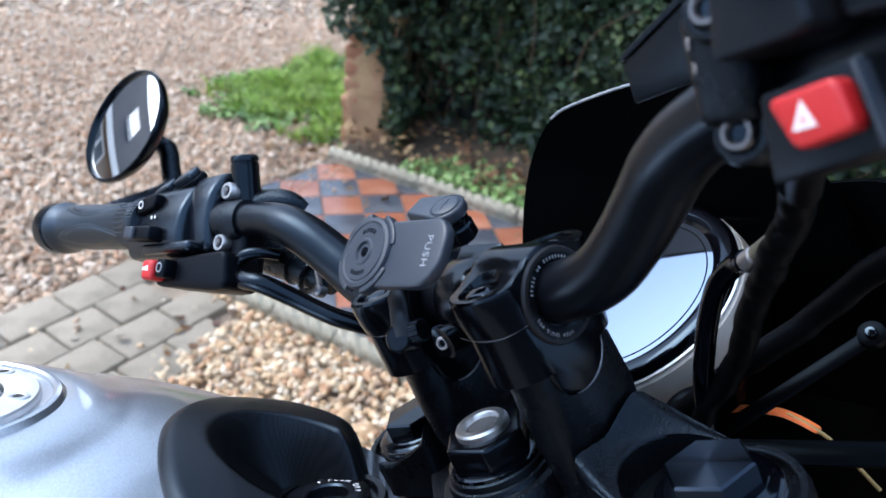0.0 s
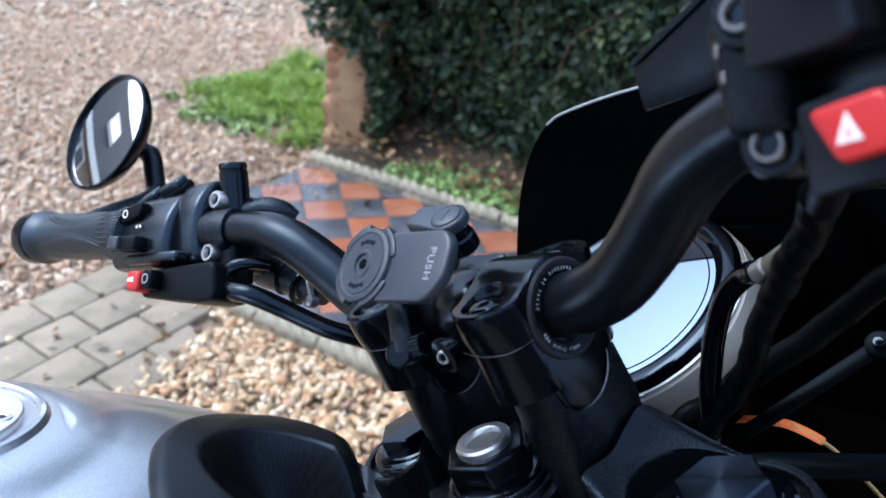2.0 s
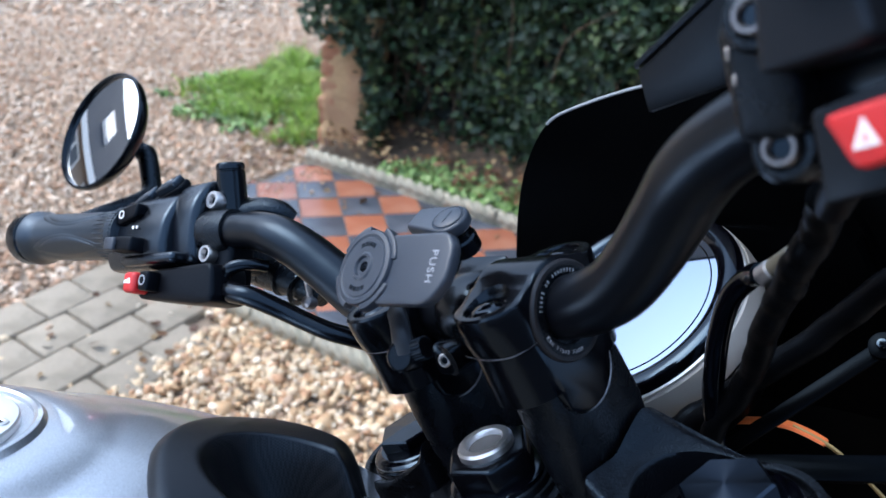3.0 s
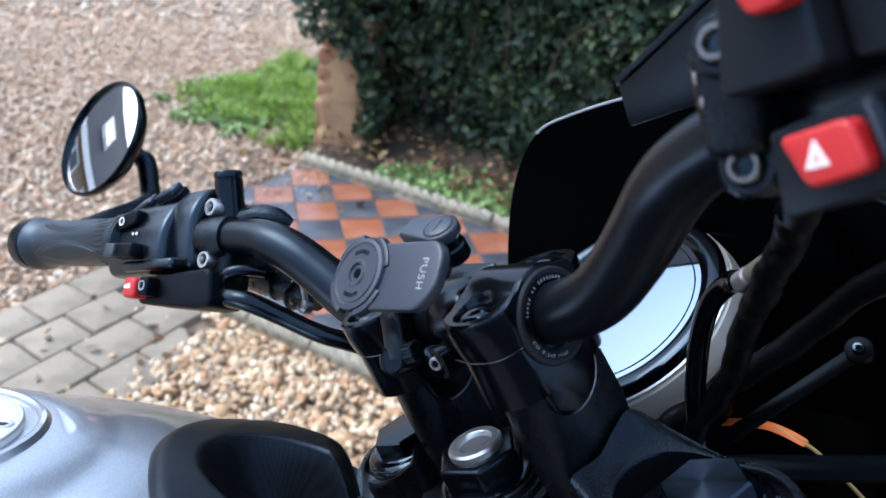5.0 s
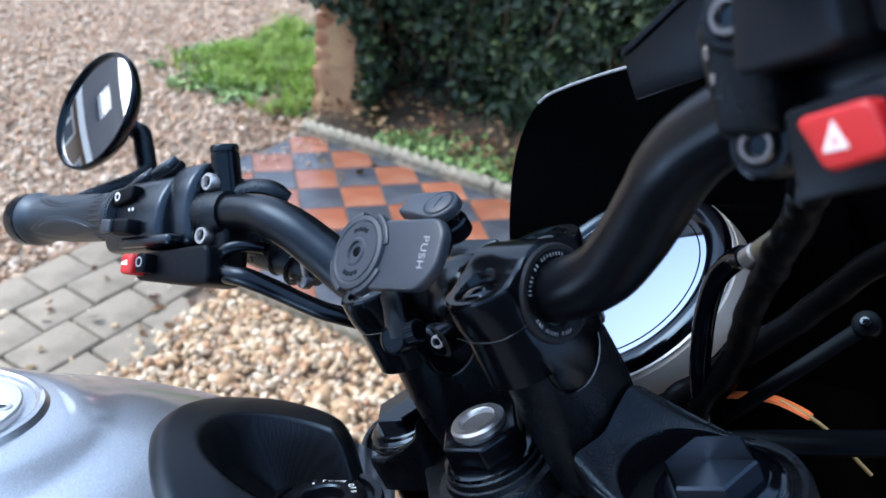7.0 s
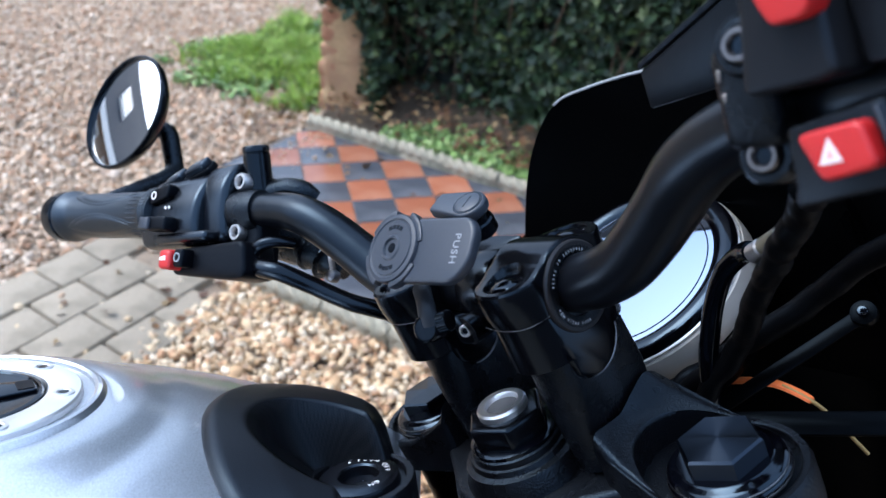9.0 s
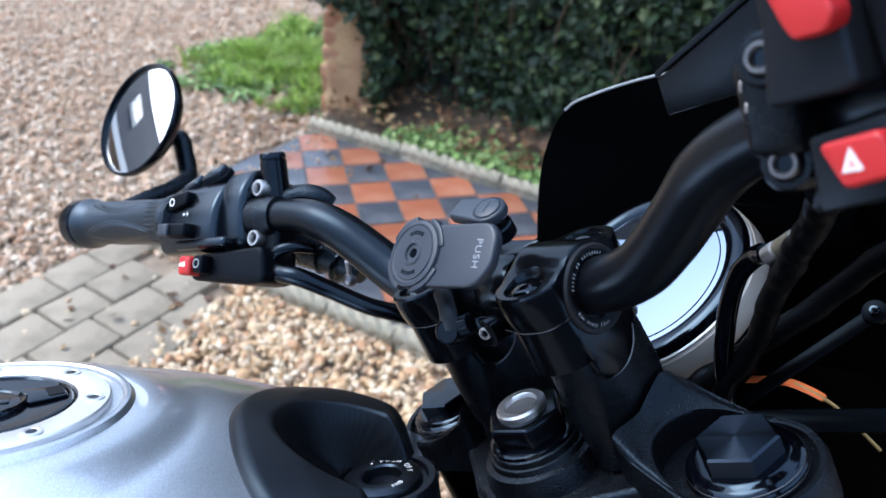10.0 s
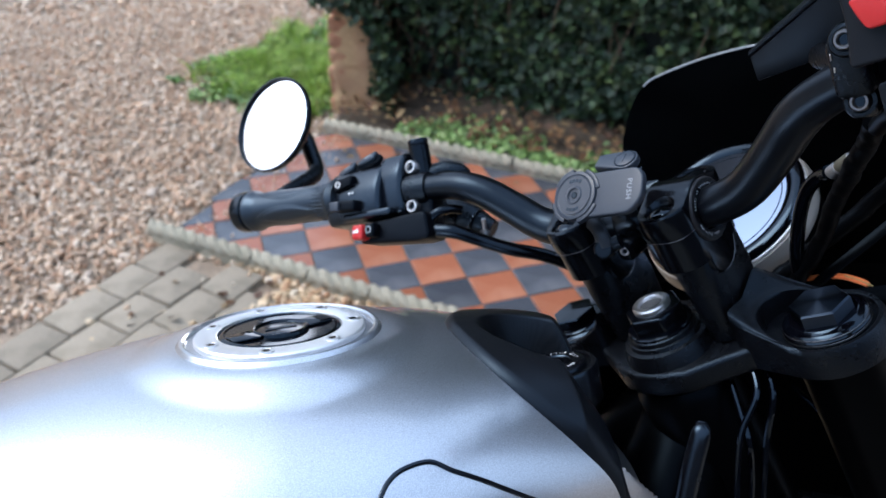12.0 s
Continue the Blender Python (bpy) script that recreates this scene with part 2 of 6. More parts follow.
# ---- building helpers ----
def thing(name, place, label, category, group=""):
    e = new(name)
    e.empty_display_size = 0.05
    e.location = place
    return tagged(e, label, category, group)


def part(name, bm, mat, parent, label="", smooth=True, auto=radians(35)):
    me = bpy.data.meshes.new(name)
    bmesh.ops.recalc_face_normals(bm, faces=bm.faces)
    if smooth:
        for f in bm.faces:
            f.smooth = True
        for e in bm.edges:
            if len(e.link_faces) == 2 and e.calc_face_angle(0) > auto:
                e.smooth = False
    bm.to_mesh(me)
    bm.free()
    me.materials.append(mat)
    ob = new(name, me)
    if parent:
        ob.parent = parent
        if parent.type == "EMPTY":
            ob.matrix_parent_inverse = Matrix.Translation(-parent.location)
    return tagged(ob, label)


def spline(pts, per=8):
    """A smooth run through points; each may carry further numbers, such as radii."""
    p = [np.array(q, float) for q in pts]
    p = [2 * p[0] - p[1]] + p + [2 * p[-1] - p[-2]]
    out = []
    for k in range(1, len(p) - 2):
        for i in range(per):
            t = i / per
            a, b, c, d = p[k - 1:k + 3]
            out.append(0.5 * (2 * b + (c - a) * t + (2 * a - 5 * b + 4 * c - d) * t * t + (3 * b - a - 3 * c + d) * t ** 3))
    out.append(p[-2])
    return out


def tube(pts, radius=None, frame_m=Matrix(), segs=14, per=8, flat=1.0, cap=True, bm=None, up=None):
    """A bent round bar along points (x, y, z[, radius])."""
    bm = bm or bmesh.new()
    run = spline(pts, per)
    rings = []
    side = None
    for k, q in enumerate(run):
        t = Vector(run[min(k + 1, len(run) - 1)][:3]) - Vector(run[max(k - 1, 0)][:3])
        t.normalize()
        if side is None:
            side = t.cross(Vector(up) if up else (Vector((0, 0, 1)) if abs(t.z) < 0.9 else Vector((1, 0, 0)))).normalized()
        side = (side - t * side.dot(t)).normalized()
        other = t.cross(side)
        r = q[3] if len(q) > 3 else radius
        rings.append([bm.verts.new(frame_m @ (Vector(q[:3]) + side * (r * math.cos(a)) + other * (r * flat * math.sin(a))))
                      for a in (2 * math.pi * i / segs for i in range(segs))])
    for a, b in zip(rings, rings[1:]):
        for i in range(segs):
            bm.faces.new((a[i], a[(i + 1) % segs], b[(i + 1) % segs], b[i]))
    if cap:
        bm.faces.new(rings[0][::-1])
        bm.faces.new(rings[-1])
    return bm


def axis_frame(o, z, x=(1, 0, 0)):
    z = Vector(z).normalized()
    x = Vector(x)
    x = (x - z * x.dot(z))
    if x.length < 1e-4:
        x = Vector((0, 1, 0)) - z * z.y
    x.normalize()
    return basis(Vector(o), x, z.cross(x), z)


def lathe(profile, m=Matrix(), segs=40, bm=None):
    """A turned body from (radius, height) pairs round the z axis of m."""
    bm = bm or bmesh.new()
    rings = []
    for r, h in profile:
        if r < 1e-6:
            rings.append([bm.verts.new(m @ Vector((0, 0, h)))])
        else:
            rings.append([bm.verts.new(m @ Vector((r * math.cos(a), r * math.sin(a), h))) for a in (2 * math.pi * i / segs for i in range(segs))])
    for a, b in zip(rings, rings[1:]):
        for i in range(segs):
            j = (i + 1) % segs
            if len(a) == 1 and len(b) == 1:
                continue
            if len(a) == 1:
                bm.faces.new((a[0], b[j], b[i]))
            elif len(b) == 1:
                bm.faces.new((a[i], a[j], b[0]))
            else:
                bm.faces.new((a[i], a[j], b[j], b[i]))
    return bm


def prism(outline, depth, m=Matrix(), bevel=0.0, segs=2, bm=None):
    """A plate: an outline in the xy plane of m, from z = 0 up to depth, with rounded edges."""
    own = bmesh.new()
    vs = [own.verts.new((x, y, 0)) for x, y in outline]
    f = own.faces.new(vs)
    r = bmesh.ops.extrude_face_region(own, geom=[f])
    bmesh.ops.translate(own, verts=[v for v in r["geom"] if isinstance(v, bmesh.types.BMVert)], vec=(0, 0, depth))
    bmesh.ops.recalc_face_normals(own, faces=own.faces)
    if bevel:
        edges = [e for e in own.edges if e.calc_face_angle(0) > radians(50)]
        bmesh.ops.bevel(own, geom=edges, offset=bevel, segments=segs, profile=0.5, affect="EDGES", clamp_overlap=True)
    own.transform(m)
    if bm is None:
        return own
    tmp = bpy.data.meshes.new("tmp")
    own.to_mesh(tmp)
    own.free()
    bm.from_mesh(tmp)
    bpy.data.meshes.remove(tmp)
    return bm


def box(size, m=Matrix(), bevel=0.0, segs=2, bm=None, taper=1.0):
    x, y, z = size[0] / 2, size[1] / 2, size[2] / 2
    own = bmesh.new()
    bmesh.ops.create_cube(own, size=1)
    for v in own.verts:
        k = taper if v.co.z > 0 else 1
        v.co = Vector((v.co.x * 2 * x * k, v.co.y * 2 * y * k, v.co.z * 2 * z))
    if bevel:
        bmesh.ops.bevel(own, geom=own.edges[:], offset=bevel, segments=segs, profile=0.5, affect="EDGES", clamp_overlap=True)
    own.transform(m)
    if bm is None:
        return own
    tmp = bpy.data.meshes.new("tmp")
    own.to_mesh(tmp)
    own.free()
    bm.from_mesh(tmp)
    bpy.data.meshes.remove(tmp)
    return bm


def round_outline(pts, r, n=5):
    """Rounds the corners of a polygon."""
    out = []
    for k, p in enumerate(pts):
        p, a, b = Vector(p), Vector(pts[k - 1]), Vector(pts[(k + 1) % len(pts)])
        da, db = (a - p), (b - p)
        d = min(r, da.length * 0.45, db.length * 0.45)
        s, e = p + da.normalized() * d, p + db.normalized() * d
        for i in range(n + 1):
            t = i / n
            out.append(tuple((1 - t) ** 2 * s + 2 * t * (1 - t) * p + t * t * e))
    return out


def hexagon(r, turn=0.0):
    return [(r * math.cos(a + turn), r * math.sin(a + turn)) for a in (math.pi / 3 * i for i in range(6))]


def letters(text, size, m, mat, parent, name="lettering", depth=0.0002, spacing=1.0):
    cu = bpy.data.curves.new("text", "FONT")
    cu.body, cu.size, cu.align_x, cu.align_y, cu.extrude, cu.space_character = text, size, "CENTER", "CENTER", depth, spacing
    tmp = bpy.data.objects.new("text", cu)
    scene.collection.objects.link(tmp)
    dg = bpy.context.evaluated_depsgraph_get()
    me = bpy.data.meshes.new_from_object(tmp.evaluated_get(dg))
    bpy.data.objects.remove(tmp)
    bpy.data.curves.remove(cu)
    me.transform(m)
    me.materials.append(mat)
    ob = new(name, me)
    ob.parent = parent
    if parent.type == "EMPTY":
        ob.matrix_parent_inverse = Matrix.Translation(-parent.location)
    return ob


def arc_letters(text, radius, a0, step, size, m, mat, parent, name="lettering"):
    """Characters round a circle in the xy plane of m, from angle a0 (degrees) on."""
    bm = bmesh.new()
    for k, ch in enumerate(text):
        if ch == " ":
            continue
        a = radians(a0 + k * step)
        turn = a - math.pi / 2 if step < 0 else a + math.pi / 2
        place = m @ Matrix.Translation((radius * math.cos(a), radius * math.sin(a), 0)) @ Matrix.Rotation(turn, 4, "Z")
        cu = bpy.data.curves.new("text", "FONT")
        cu.body, cu.size, cu.align_x, cu.align_y = ch, size, "CENTER", "CENTER"
        tmp = bpy.data.objects.new("text", cu)
        scene.collection.objects.link(tmp)
        me = bpy.data.meshes.new_from_object(tmp.evaluated_get(bpy.context.evaluated_depsgraph_get()))
        bpy.data.objects.remove(tmp)
        bpy.data.curves.remove(cu)
        me.transform(place)
        bm.from_mesh(me)
        bpy.data.meshes.remove(me)
    return part(name, bm, mat, parent, "", False)


def heap(name, pieces, mat, label, category):
    """Many loose pieces, each (verts, faces), as one object of stuff."""
    vs, fs = [], []
    n = 0
    for v, f in pieces:
        vs.append(v)
        fs.extend([tuple(i + n for i in q) for q in f])
        n += len(v)
    me = bpy.data.meshes.new(name)
    me.from_pydata(np.concatenate(vs).tolist(), [], fs)
    me.materials.append(mat)
    ob = new(name, me)
    return tagged(ob, label, category, "", "stuff")


# ---- ground, path and planting ----
ALONG, ACROSS = Vector((0.722, -0.692)), Vector((0.692, 0.722))
PATH_IN, PATH_OUT, PATH_START, PATH_END = -0.885, 0.075, -0.175, 2.6
rng = np.random.default_rng(7)


def spot(p, q):
    """A place on the ground by its way along the path and across it."""
    v = ALONG * p + ACROSS * q
    return v.x, v.y


bm = bmesh.new()
bmesh.ops.create_grid(bm, x_segments=60, y_segments=60, size=60)
for v in bm.verts:
    d = math.hypot(v.co.x, v.co.y)
    v.co.z = -0.022 + (0.15 * noise.noise(Vector((v.co.x * 0.06, v.co.y * 0.06, 0))) if d > 12 else 0)
tagged(part("ground", bm, GROUND, None), "sandy gravel drive of loose brown stones", "ground", "", "structure")

bed = prism([spot(PATH_START - 0.05, PATH_IN), spot(PATH_END, PATH_IN), spot(PATH_END, PATH_OUT), spot(PATH_START - 0.05, PATH_OUT)], 0.03, pose(0, 0, -0.036))
path_base = tagged(part("path", bed, MORTAR, None, "", False), "garden path of red and black quarry tiles laid in a chequer", "path", "", "structure")


def clipped(poly, n, limit):
    """The part of a polygon where n . p <= limit."""
    out = []
    for k, p in enumerate(poly):
        a, b = Vector(p), Vector(poly[(k + 1) % len(poly)])
        da, db = a.dot(n) - limit, b.dot(n) - limit
        if da <= 0:
            out.append(a)
        if da * db < 0:
            out.append(a.lerp(b, da / (da - db)))
    return out


TILE = 0.152


def path_start(q):
    """Where the path begins along its length: a shallow bow towards the drive."""
    k = max(0.0, min(1.0, (q - PATH_IN) / (PATH_OUT - PATH_IN)))
    return PATH_START - 0.065 * math.sin(math.pi * k)


def tile_path():
    for i in range(-8, 22):
        for j in range(-6, 26):
            g = 0.0022
            poly = [Vector((i * TILE + g, -j * TILE - g)), Vector(((i + 1) * TILE - g, -j * TILE - g)), Vector(((i + 1) * TILE - g, -(j + 1) * TILE + g)), Vector((i * TILE + g, -(j + 1) * TILE + g))]
            ragged = 0.03 * math.sin(i * 3.1 + j * 1.7)
            for nrm, lim in ((ACROSS, PATH_OUT - 0.004), (-ACROSS, -PATH_IN - 0.004), (ALONG, PATH_END), (-ALONG, -path_start(sum(p.dot(ACROSS) for p in poly) / 4) + ragged * 0.5)):
                if poly:
                    poly = clipped(poly, nrm, lim)
            if len(poly) < 3:
                continue
            c = sum((Vector((p[0], p[1])) for p in poly), Vector((0, 0))) / len(poly)
            me = bpy.data.meshes.new("tile")
            own = bmesh.new()
            vs = [own.verts.new((p[0] - c.x, p[1] - c.y, -0.012)) for p in poly]
            top = [own.verts.new((p[0] - c.x, p[1] - c.y, -0.0012)) for p in poly]
            inner = [own.verts.new(((p[0] - c.x) * 0.978, (p[1] - c.y) * 0.978, 0)) for p in poly]
            k = len(poly)
            for a in range(k):
                b = (a + 1) % k
                own.faces.new((vs[a], vs[b], top[b], top[a]))
                own.faces.new((top[a], top[b], inner[b], inner[a]))
            own.faces.new(inner)
            bmesh.ops.recalc_face_normals(own, faces=own.faces)
            own.to_mesh(me)
            own.free()
            me.materials.append(BLACK_TILE if (i + j) % 2 else RED_TILE)
            t = new("tile", me)
            t.parent = path_base
            t.location = (c.x, c.y, rng.normal(0, 0.0008))
            t.rotation_euler = (rng.normal(0, 0.004), rng.normal(0, 0.004), 0)


def rope_mesh(length):
    """A length of edging with a twisted rope moulded on its top."""
    own = bmesh.new()
    rings = []
    n, m = 64, 20
    for k in range(n + 1):
        x = -length / 2 + length * k / n
        ring = []
        for i in range(m):
            a = 2 * math.pi * i / m
            r = 0.026 * (1 + 0.15 * math.cos(3 * a - x * 135))
            ring.append(own.verts.new((x, r * math.cos(a), 0.05 + r * math.sin(a))))
        rings.append(ring)
    for a, b in zip(rings, rings[1:]):
        for i in range(m):
            own.faces.new((a[i], a[(i + 1) % m], b[(i + 1) % m], b[i]))
    own.faces.new(rings[0])
    own.faces.new(rings[-1])
    box((length, 0.038, 0.1), pose(0, 0, -0.005), 0.004, 1, own)
    for f in own.faces:
        f.smooth = True
    bmesh.ops.recalc_face_normals(own, faces=own.faces)
    me = bpy.data.meshes.new("edging_stone")
    own.to_mesh(me)
    own.free()
    me.materials.append(EDGING)
    return me


def edging(q, p0, p1, label):
    length = 0.225
    me = rope_mesh(length - 0.004)
    holder = thing("path_edging", (*spot(p0, q), 0), label, "edging")
    holder["kind"] = "structure"
    k = 0
    while p0 + (k + 0.5) * length < p1:
        x, y = spot(p0 + (k + 0.5) * length, q + rng.normal(0, 0.003))
        o = new("edging_stone", me)
        o.parent = holder
        o.matrix_parent_inverse = Matrix.Translation(-holder.location)
        o.matrix_basis = pose(x, y, -0.018 + rng.normal(0, 0.003), rng.normal(0, 2), rng.normal(0, 1), math.degrees(math.atan2(ALONG.y, ALONG.x)) + rng.normal(0, 0.8))
        k += 1


def stone_cloud(name, count, place, size, mat, label, height=0.0, flat=0.62):
    """Loose stones: small lumpy solids strewn by place(), which gives x, y."""
    base = bmesh.new()
    bmesh.ops.create_icosphere(base, subdivisions=1, radius=1)
    bv = np.array([v.co[:] for v in base.verts])
    bf = [tuple(v.index for v in f.verts) for f in base.faces]
    base.free()
    pieces = []
    for _ in range(count):
        x, y = place()
        s = size * math.exp(rng.normal(0, 0.32))
        v = bv * (1 + rng.normal(0, 0.13, (len(bv), 1))) * np.array([s, s * rng.uniform(0.6, 0.95), s * flat * rng.uniform(0.7, 1.1)])
        e = np.array(Euler((rng.normal(0, 0.45), rng.normal(0, 0.45), rng.uniform(0, 6.28))).to_matrix())
        v = v @ e.T + np.array([x, y, height + rng.uniform(-0.014, 0.004)])
        pieces.append((v, bf))
    ob = heap(name, pieces, mat, label, "gravel")
    for p in ob.data.polygons:
        p.use_smooth = True
    return ob


D1, D2 = Vector((0.69, -0.724)), Vector((0.724, 0.69))
PAVE0 = Vector((-0.795, -0.56))


def in_path(x, y, m=0.03):
    q, p = ACROSS.x * x + ACROSS.y * y, ALONG.x * x + ALONG.y * y
    return PATH_IN - m < q < PATH_OUT + m and p > path_start(q) - 0.02


def in_paving(x, y):
    v = Vector((x, y)) - PAVE0
    a, b = v.dot(D1), v.dot(D2)
    return 0.0 < a < PAVE_DEPTH(b) and b < 0.02


def PAVE_DEPTH(b):
    return 0.53 + 0.03 * math.sin(b * 9)


def gravel_place(x0, x1, y0, y1, keep=1.0):
    while True:
        x, y = rng.uniform(x0, x1), rng.uniform(y0, y1)
        if not in_path(x, y) and (not in_paving(x, y) or rng.random() > keep):
            return x, y


def setts():
    holder = thing("paving", (PAVE0.x, PAVE0.y, 0), "grey concrete setts laid in staggered courses", "paving")
    holder["kind"] = "structure"
    W_, meshes = 0.148, []
    for length in (0.15, 0.17, 0.19):
        own = bmesh.new()
        box((length, W_ - 0.007, 0.06), pose(0, 0, -0.03), 0.007, 2, own)
        for f in own.faces:
            f.smooth = True
        me = bpy.data.meshes.new("sett")
        own.to_mesh(me)
        own.free()
        me.materials.append(SETT)
        meshes.append((length, me))
    turn = math.degrees(math.atan2(D2.y, D2.x))
    for row in range(-0, 4):
        s = 0.03 - (0.09 if row % 2 else 0.0)
        while s > -2.2:
            length, me = meshes[int(rng.integers(0, 3))]
            b = s - length / 2
            s -= length + 0.007
            if row == 3 and b > 5.0:
                continue
            c = PAVE0 + D1 * (W_ * (row + 0.5)) + D2 * b
            o = new("sett", me)
            o.parent = holder
            o.matrix_parent_inverse = Matrix.Translation(-holder.location)
            o.matrix_basis = pose(c.x, c.y, 0.002 + rng.normal(0, 0.0015), rng.normal(0, 0.6), rng.normal(0, 0.6), turn + rng.normal(0, 0.8))


def leaf_shape(width, length, lobes):
    """A folded leaf as a fan of a few triangles, stem at the origin, tip along y."""
    pts = [(0, 0, 0), (width * 0.5, length * 0.25, 0.08 * length), (width * (0.32 if lobes else 0.45), length * 0.55, 0.05 * length), (0, length, -0.06 * length),
           (-width * (0.32 if lobes else 0.45), length * 0.55, 0.05 * length), (-width * 0.5, length * 0.25, 0.08 * length)]
    return np.array(pts), [(0, 1, 2, 3), (0, 3, 4, 5)]


def leaf_cloud(name, places, size, mat, label, category="leaves", lobes=True, spread=0.6):
    """Leaves at (place, facing) pairs."""
    pieces = []
    for p, nrm in places:
        s = size * rng.uniform(0.6, 1.25)
        v, f = leaf_shape(s, s * 1.1, lobes)
        z = Vector(nrm) + Vector(rng.normal(0, spread, 3))
        m = z.to_track_quat("Z", "Y").to_matrix() @ Matrix.Rotation(rng.uniform(0, 6.28), 3, "Z")
        pieces.append((v @ np.array(m).T + np.array(p), f))
    return heap(name, pieces, mat, label, category)


def hedge_skin(p, h):
    """Outer face of the ivy hedge: q across the path, at p along it and h above the ground."""
    bulge = 0.10 * noise.noise(Vector((p * 2.1, h * 2.4, 3))) + 0.05 * noise.noise(Vector((p * 6, h * 6, 9)))
    lean = -0.12 * min(1.0, max(0.0, h - 0.1) / 0.6)
    return 0.52 + lean - bulge


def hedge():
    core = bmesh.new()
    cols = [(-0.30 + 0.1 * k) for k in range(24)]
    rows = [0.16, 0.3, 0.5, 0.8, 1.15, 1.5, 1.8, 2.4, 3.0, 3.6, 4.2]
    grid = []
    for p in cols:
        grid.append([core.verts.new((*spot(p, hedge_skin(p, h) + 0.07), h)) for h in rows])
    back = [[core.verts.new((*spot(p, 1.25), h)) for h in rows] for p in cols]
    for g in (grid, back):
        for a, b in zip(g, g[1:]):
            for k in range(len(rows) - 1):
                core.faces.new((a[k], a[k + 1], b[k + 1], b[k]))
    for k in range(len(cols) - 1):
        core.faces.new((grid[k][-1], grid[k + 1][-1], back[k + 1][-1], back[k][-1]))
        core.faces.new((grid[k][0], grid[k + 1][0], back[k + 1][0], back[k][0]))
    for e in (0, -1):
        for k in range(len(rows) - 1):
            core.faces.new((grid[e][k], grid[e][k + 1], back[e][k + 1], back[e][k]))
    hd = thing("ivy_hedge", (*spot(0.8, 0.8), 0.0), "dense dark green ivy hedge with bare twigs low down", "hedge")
    # near-black filling: the deep shade between the leaves is put into its colour
    part("shade_core", core, HEDGE_CORE, hd)
    places = []
    for _ in range(34000):
        h = 0.13 + 1.6 * rng.random() ** 1.25
        p = rng.uniform(-0.33, 1.98)
        gap = noise.noise(Vector((p * 5, h * 5, 17)))
        bare = 0.40 - 0.33 * max(0.0, min(1.0, (p - 0.18) / 0.40))
        if gap < -0.46 or (h < bare + 0.10 * gap and rng.random() < 0.86):
            continue
        q = hedge_skin(p, h) + rng.uniform(-0.03, 0.07)
        x, y = spot(p, q)
        places.append(((x, y, h), (-ACROSS.x * 0.8, -ACROSS.y * 0.8, 0.45)))
    for _ in range(5000):
        h, p = 0.06 + 0.34 * rng.random(), rng.uniform(0.30, 1.98)
        if noise.noise(Vector((p * 6, h * 6, 4))) > -0.2 and rng.random() < (p - 0.25) * 2.2:
            x, y = spot(p, hedge_skin(p, h) - 0.10 + 0.30 * h + rng.uniform(-0.03, 0.06))
            places.append(((x, y, h + 0.03), (-ACROSS.x * 0.8, -ACROSS.y * 0.8, 0.45)))
    for _ in range(8000):
        h, p = 1.65 + 2.6 * rng.random(), rng.uniform(-0.33, 1.98)
        x, y = spot(p, hedge_skin(p, h) + rng.uniform(-0.03, 0.07))
        places.append(((x, y, h), (-ACROSS.x * 0.8, -ACROSS.y * 0.8, 0.45)))
    for _ in range(4000):
        h, q, left = 0.2 + 1.5 * rng.random(), rng.uniform(0.4, 1.25), rng.random() < 0.6
        p = -0.33 + 0.08 * noise.noise(Vector((q * 3, h * 3, 5))) if left else 1.99
        x, y = spot(p, q)
        places.append(((x, y, h), (-ALONG.x, -ALONG.y, 0.3) if left else (ALONG.x, ALONG.y, 0.3)))
    for _ in range(900):
        x, y, h = rng.uniform(-0.10, 0.26), rng.uniform(0.28, 0.50), 0.47 + 0.35 * rng.random()
        if h > 0.47 + 0.45 * max(0.0, 0.03 - x):
            places.append(((x, y - 0.06 * rng.random(), h), (-0.4, -0.6, 0.4)))
    for _ in range(1100):
        k = rng.random()
        h = 0.10 + 0.62 * k + 0.05 * rng.normal()
        x, y = 0.20 - 0.20 * max(0.0, k - 0.35) + 0.025 * rng.normal(), 0.22 + 0.10 * k + 0.03 * rng.normal()
        places.append(((x, y, max(0.06, h)), (-0.4, -0.6, 0.4)))
    leaves = leaf_cloud("foliage", places, 0.034, IVY, "small dark ivy leaves")
    leaves.parent, leaves.matrix_parent_inverse = hd, Matrix.Translation(-hd.location)
    del leaves["category"]
    for k in range(130):
        p, h = rng.uniform(-0.25, 1.0) if k % 2 else rng.uniform(-0.25, 1.9), rng.uniform(0.05, 0.42)
        q = hedge_skin(p, h) + 0.03
        a = Vector((*spot(p, q), h))
        b = a + Vector((rng.normal(0, 0.06), rng.normal(0, 0.06), rng.uniform(0.1, 0.3)))
        c = b + Vector((rng.normal(0, 0.07), rng.normal(0, 0.07), rng.uniform(0.05, 0.25)))
        part("twig", tube([(*a, 0.004), (*b, 0.003), (*c, 0.0015)], segs=5, per=3), TWIG, hd)
    return hd


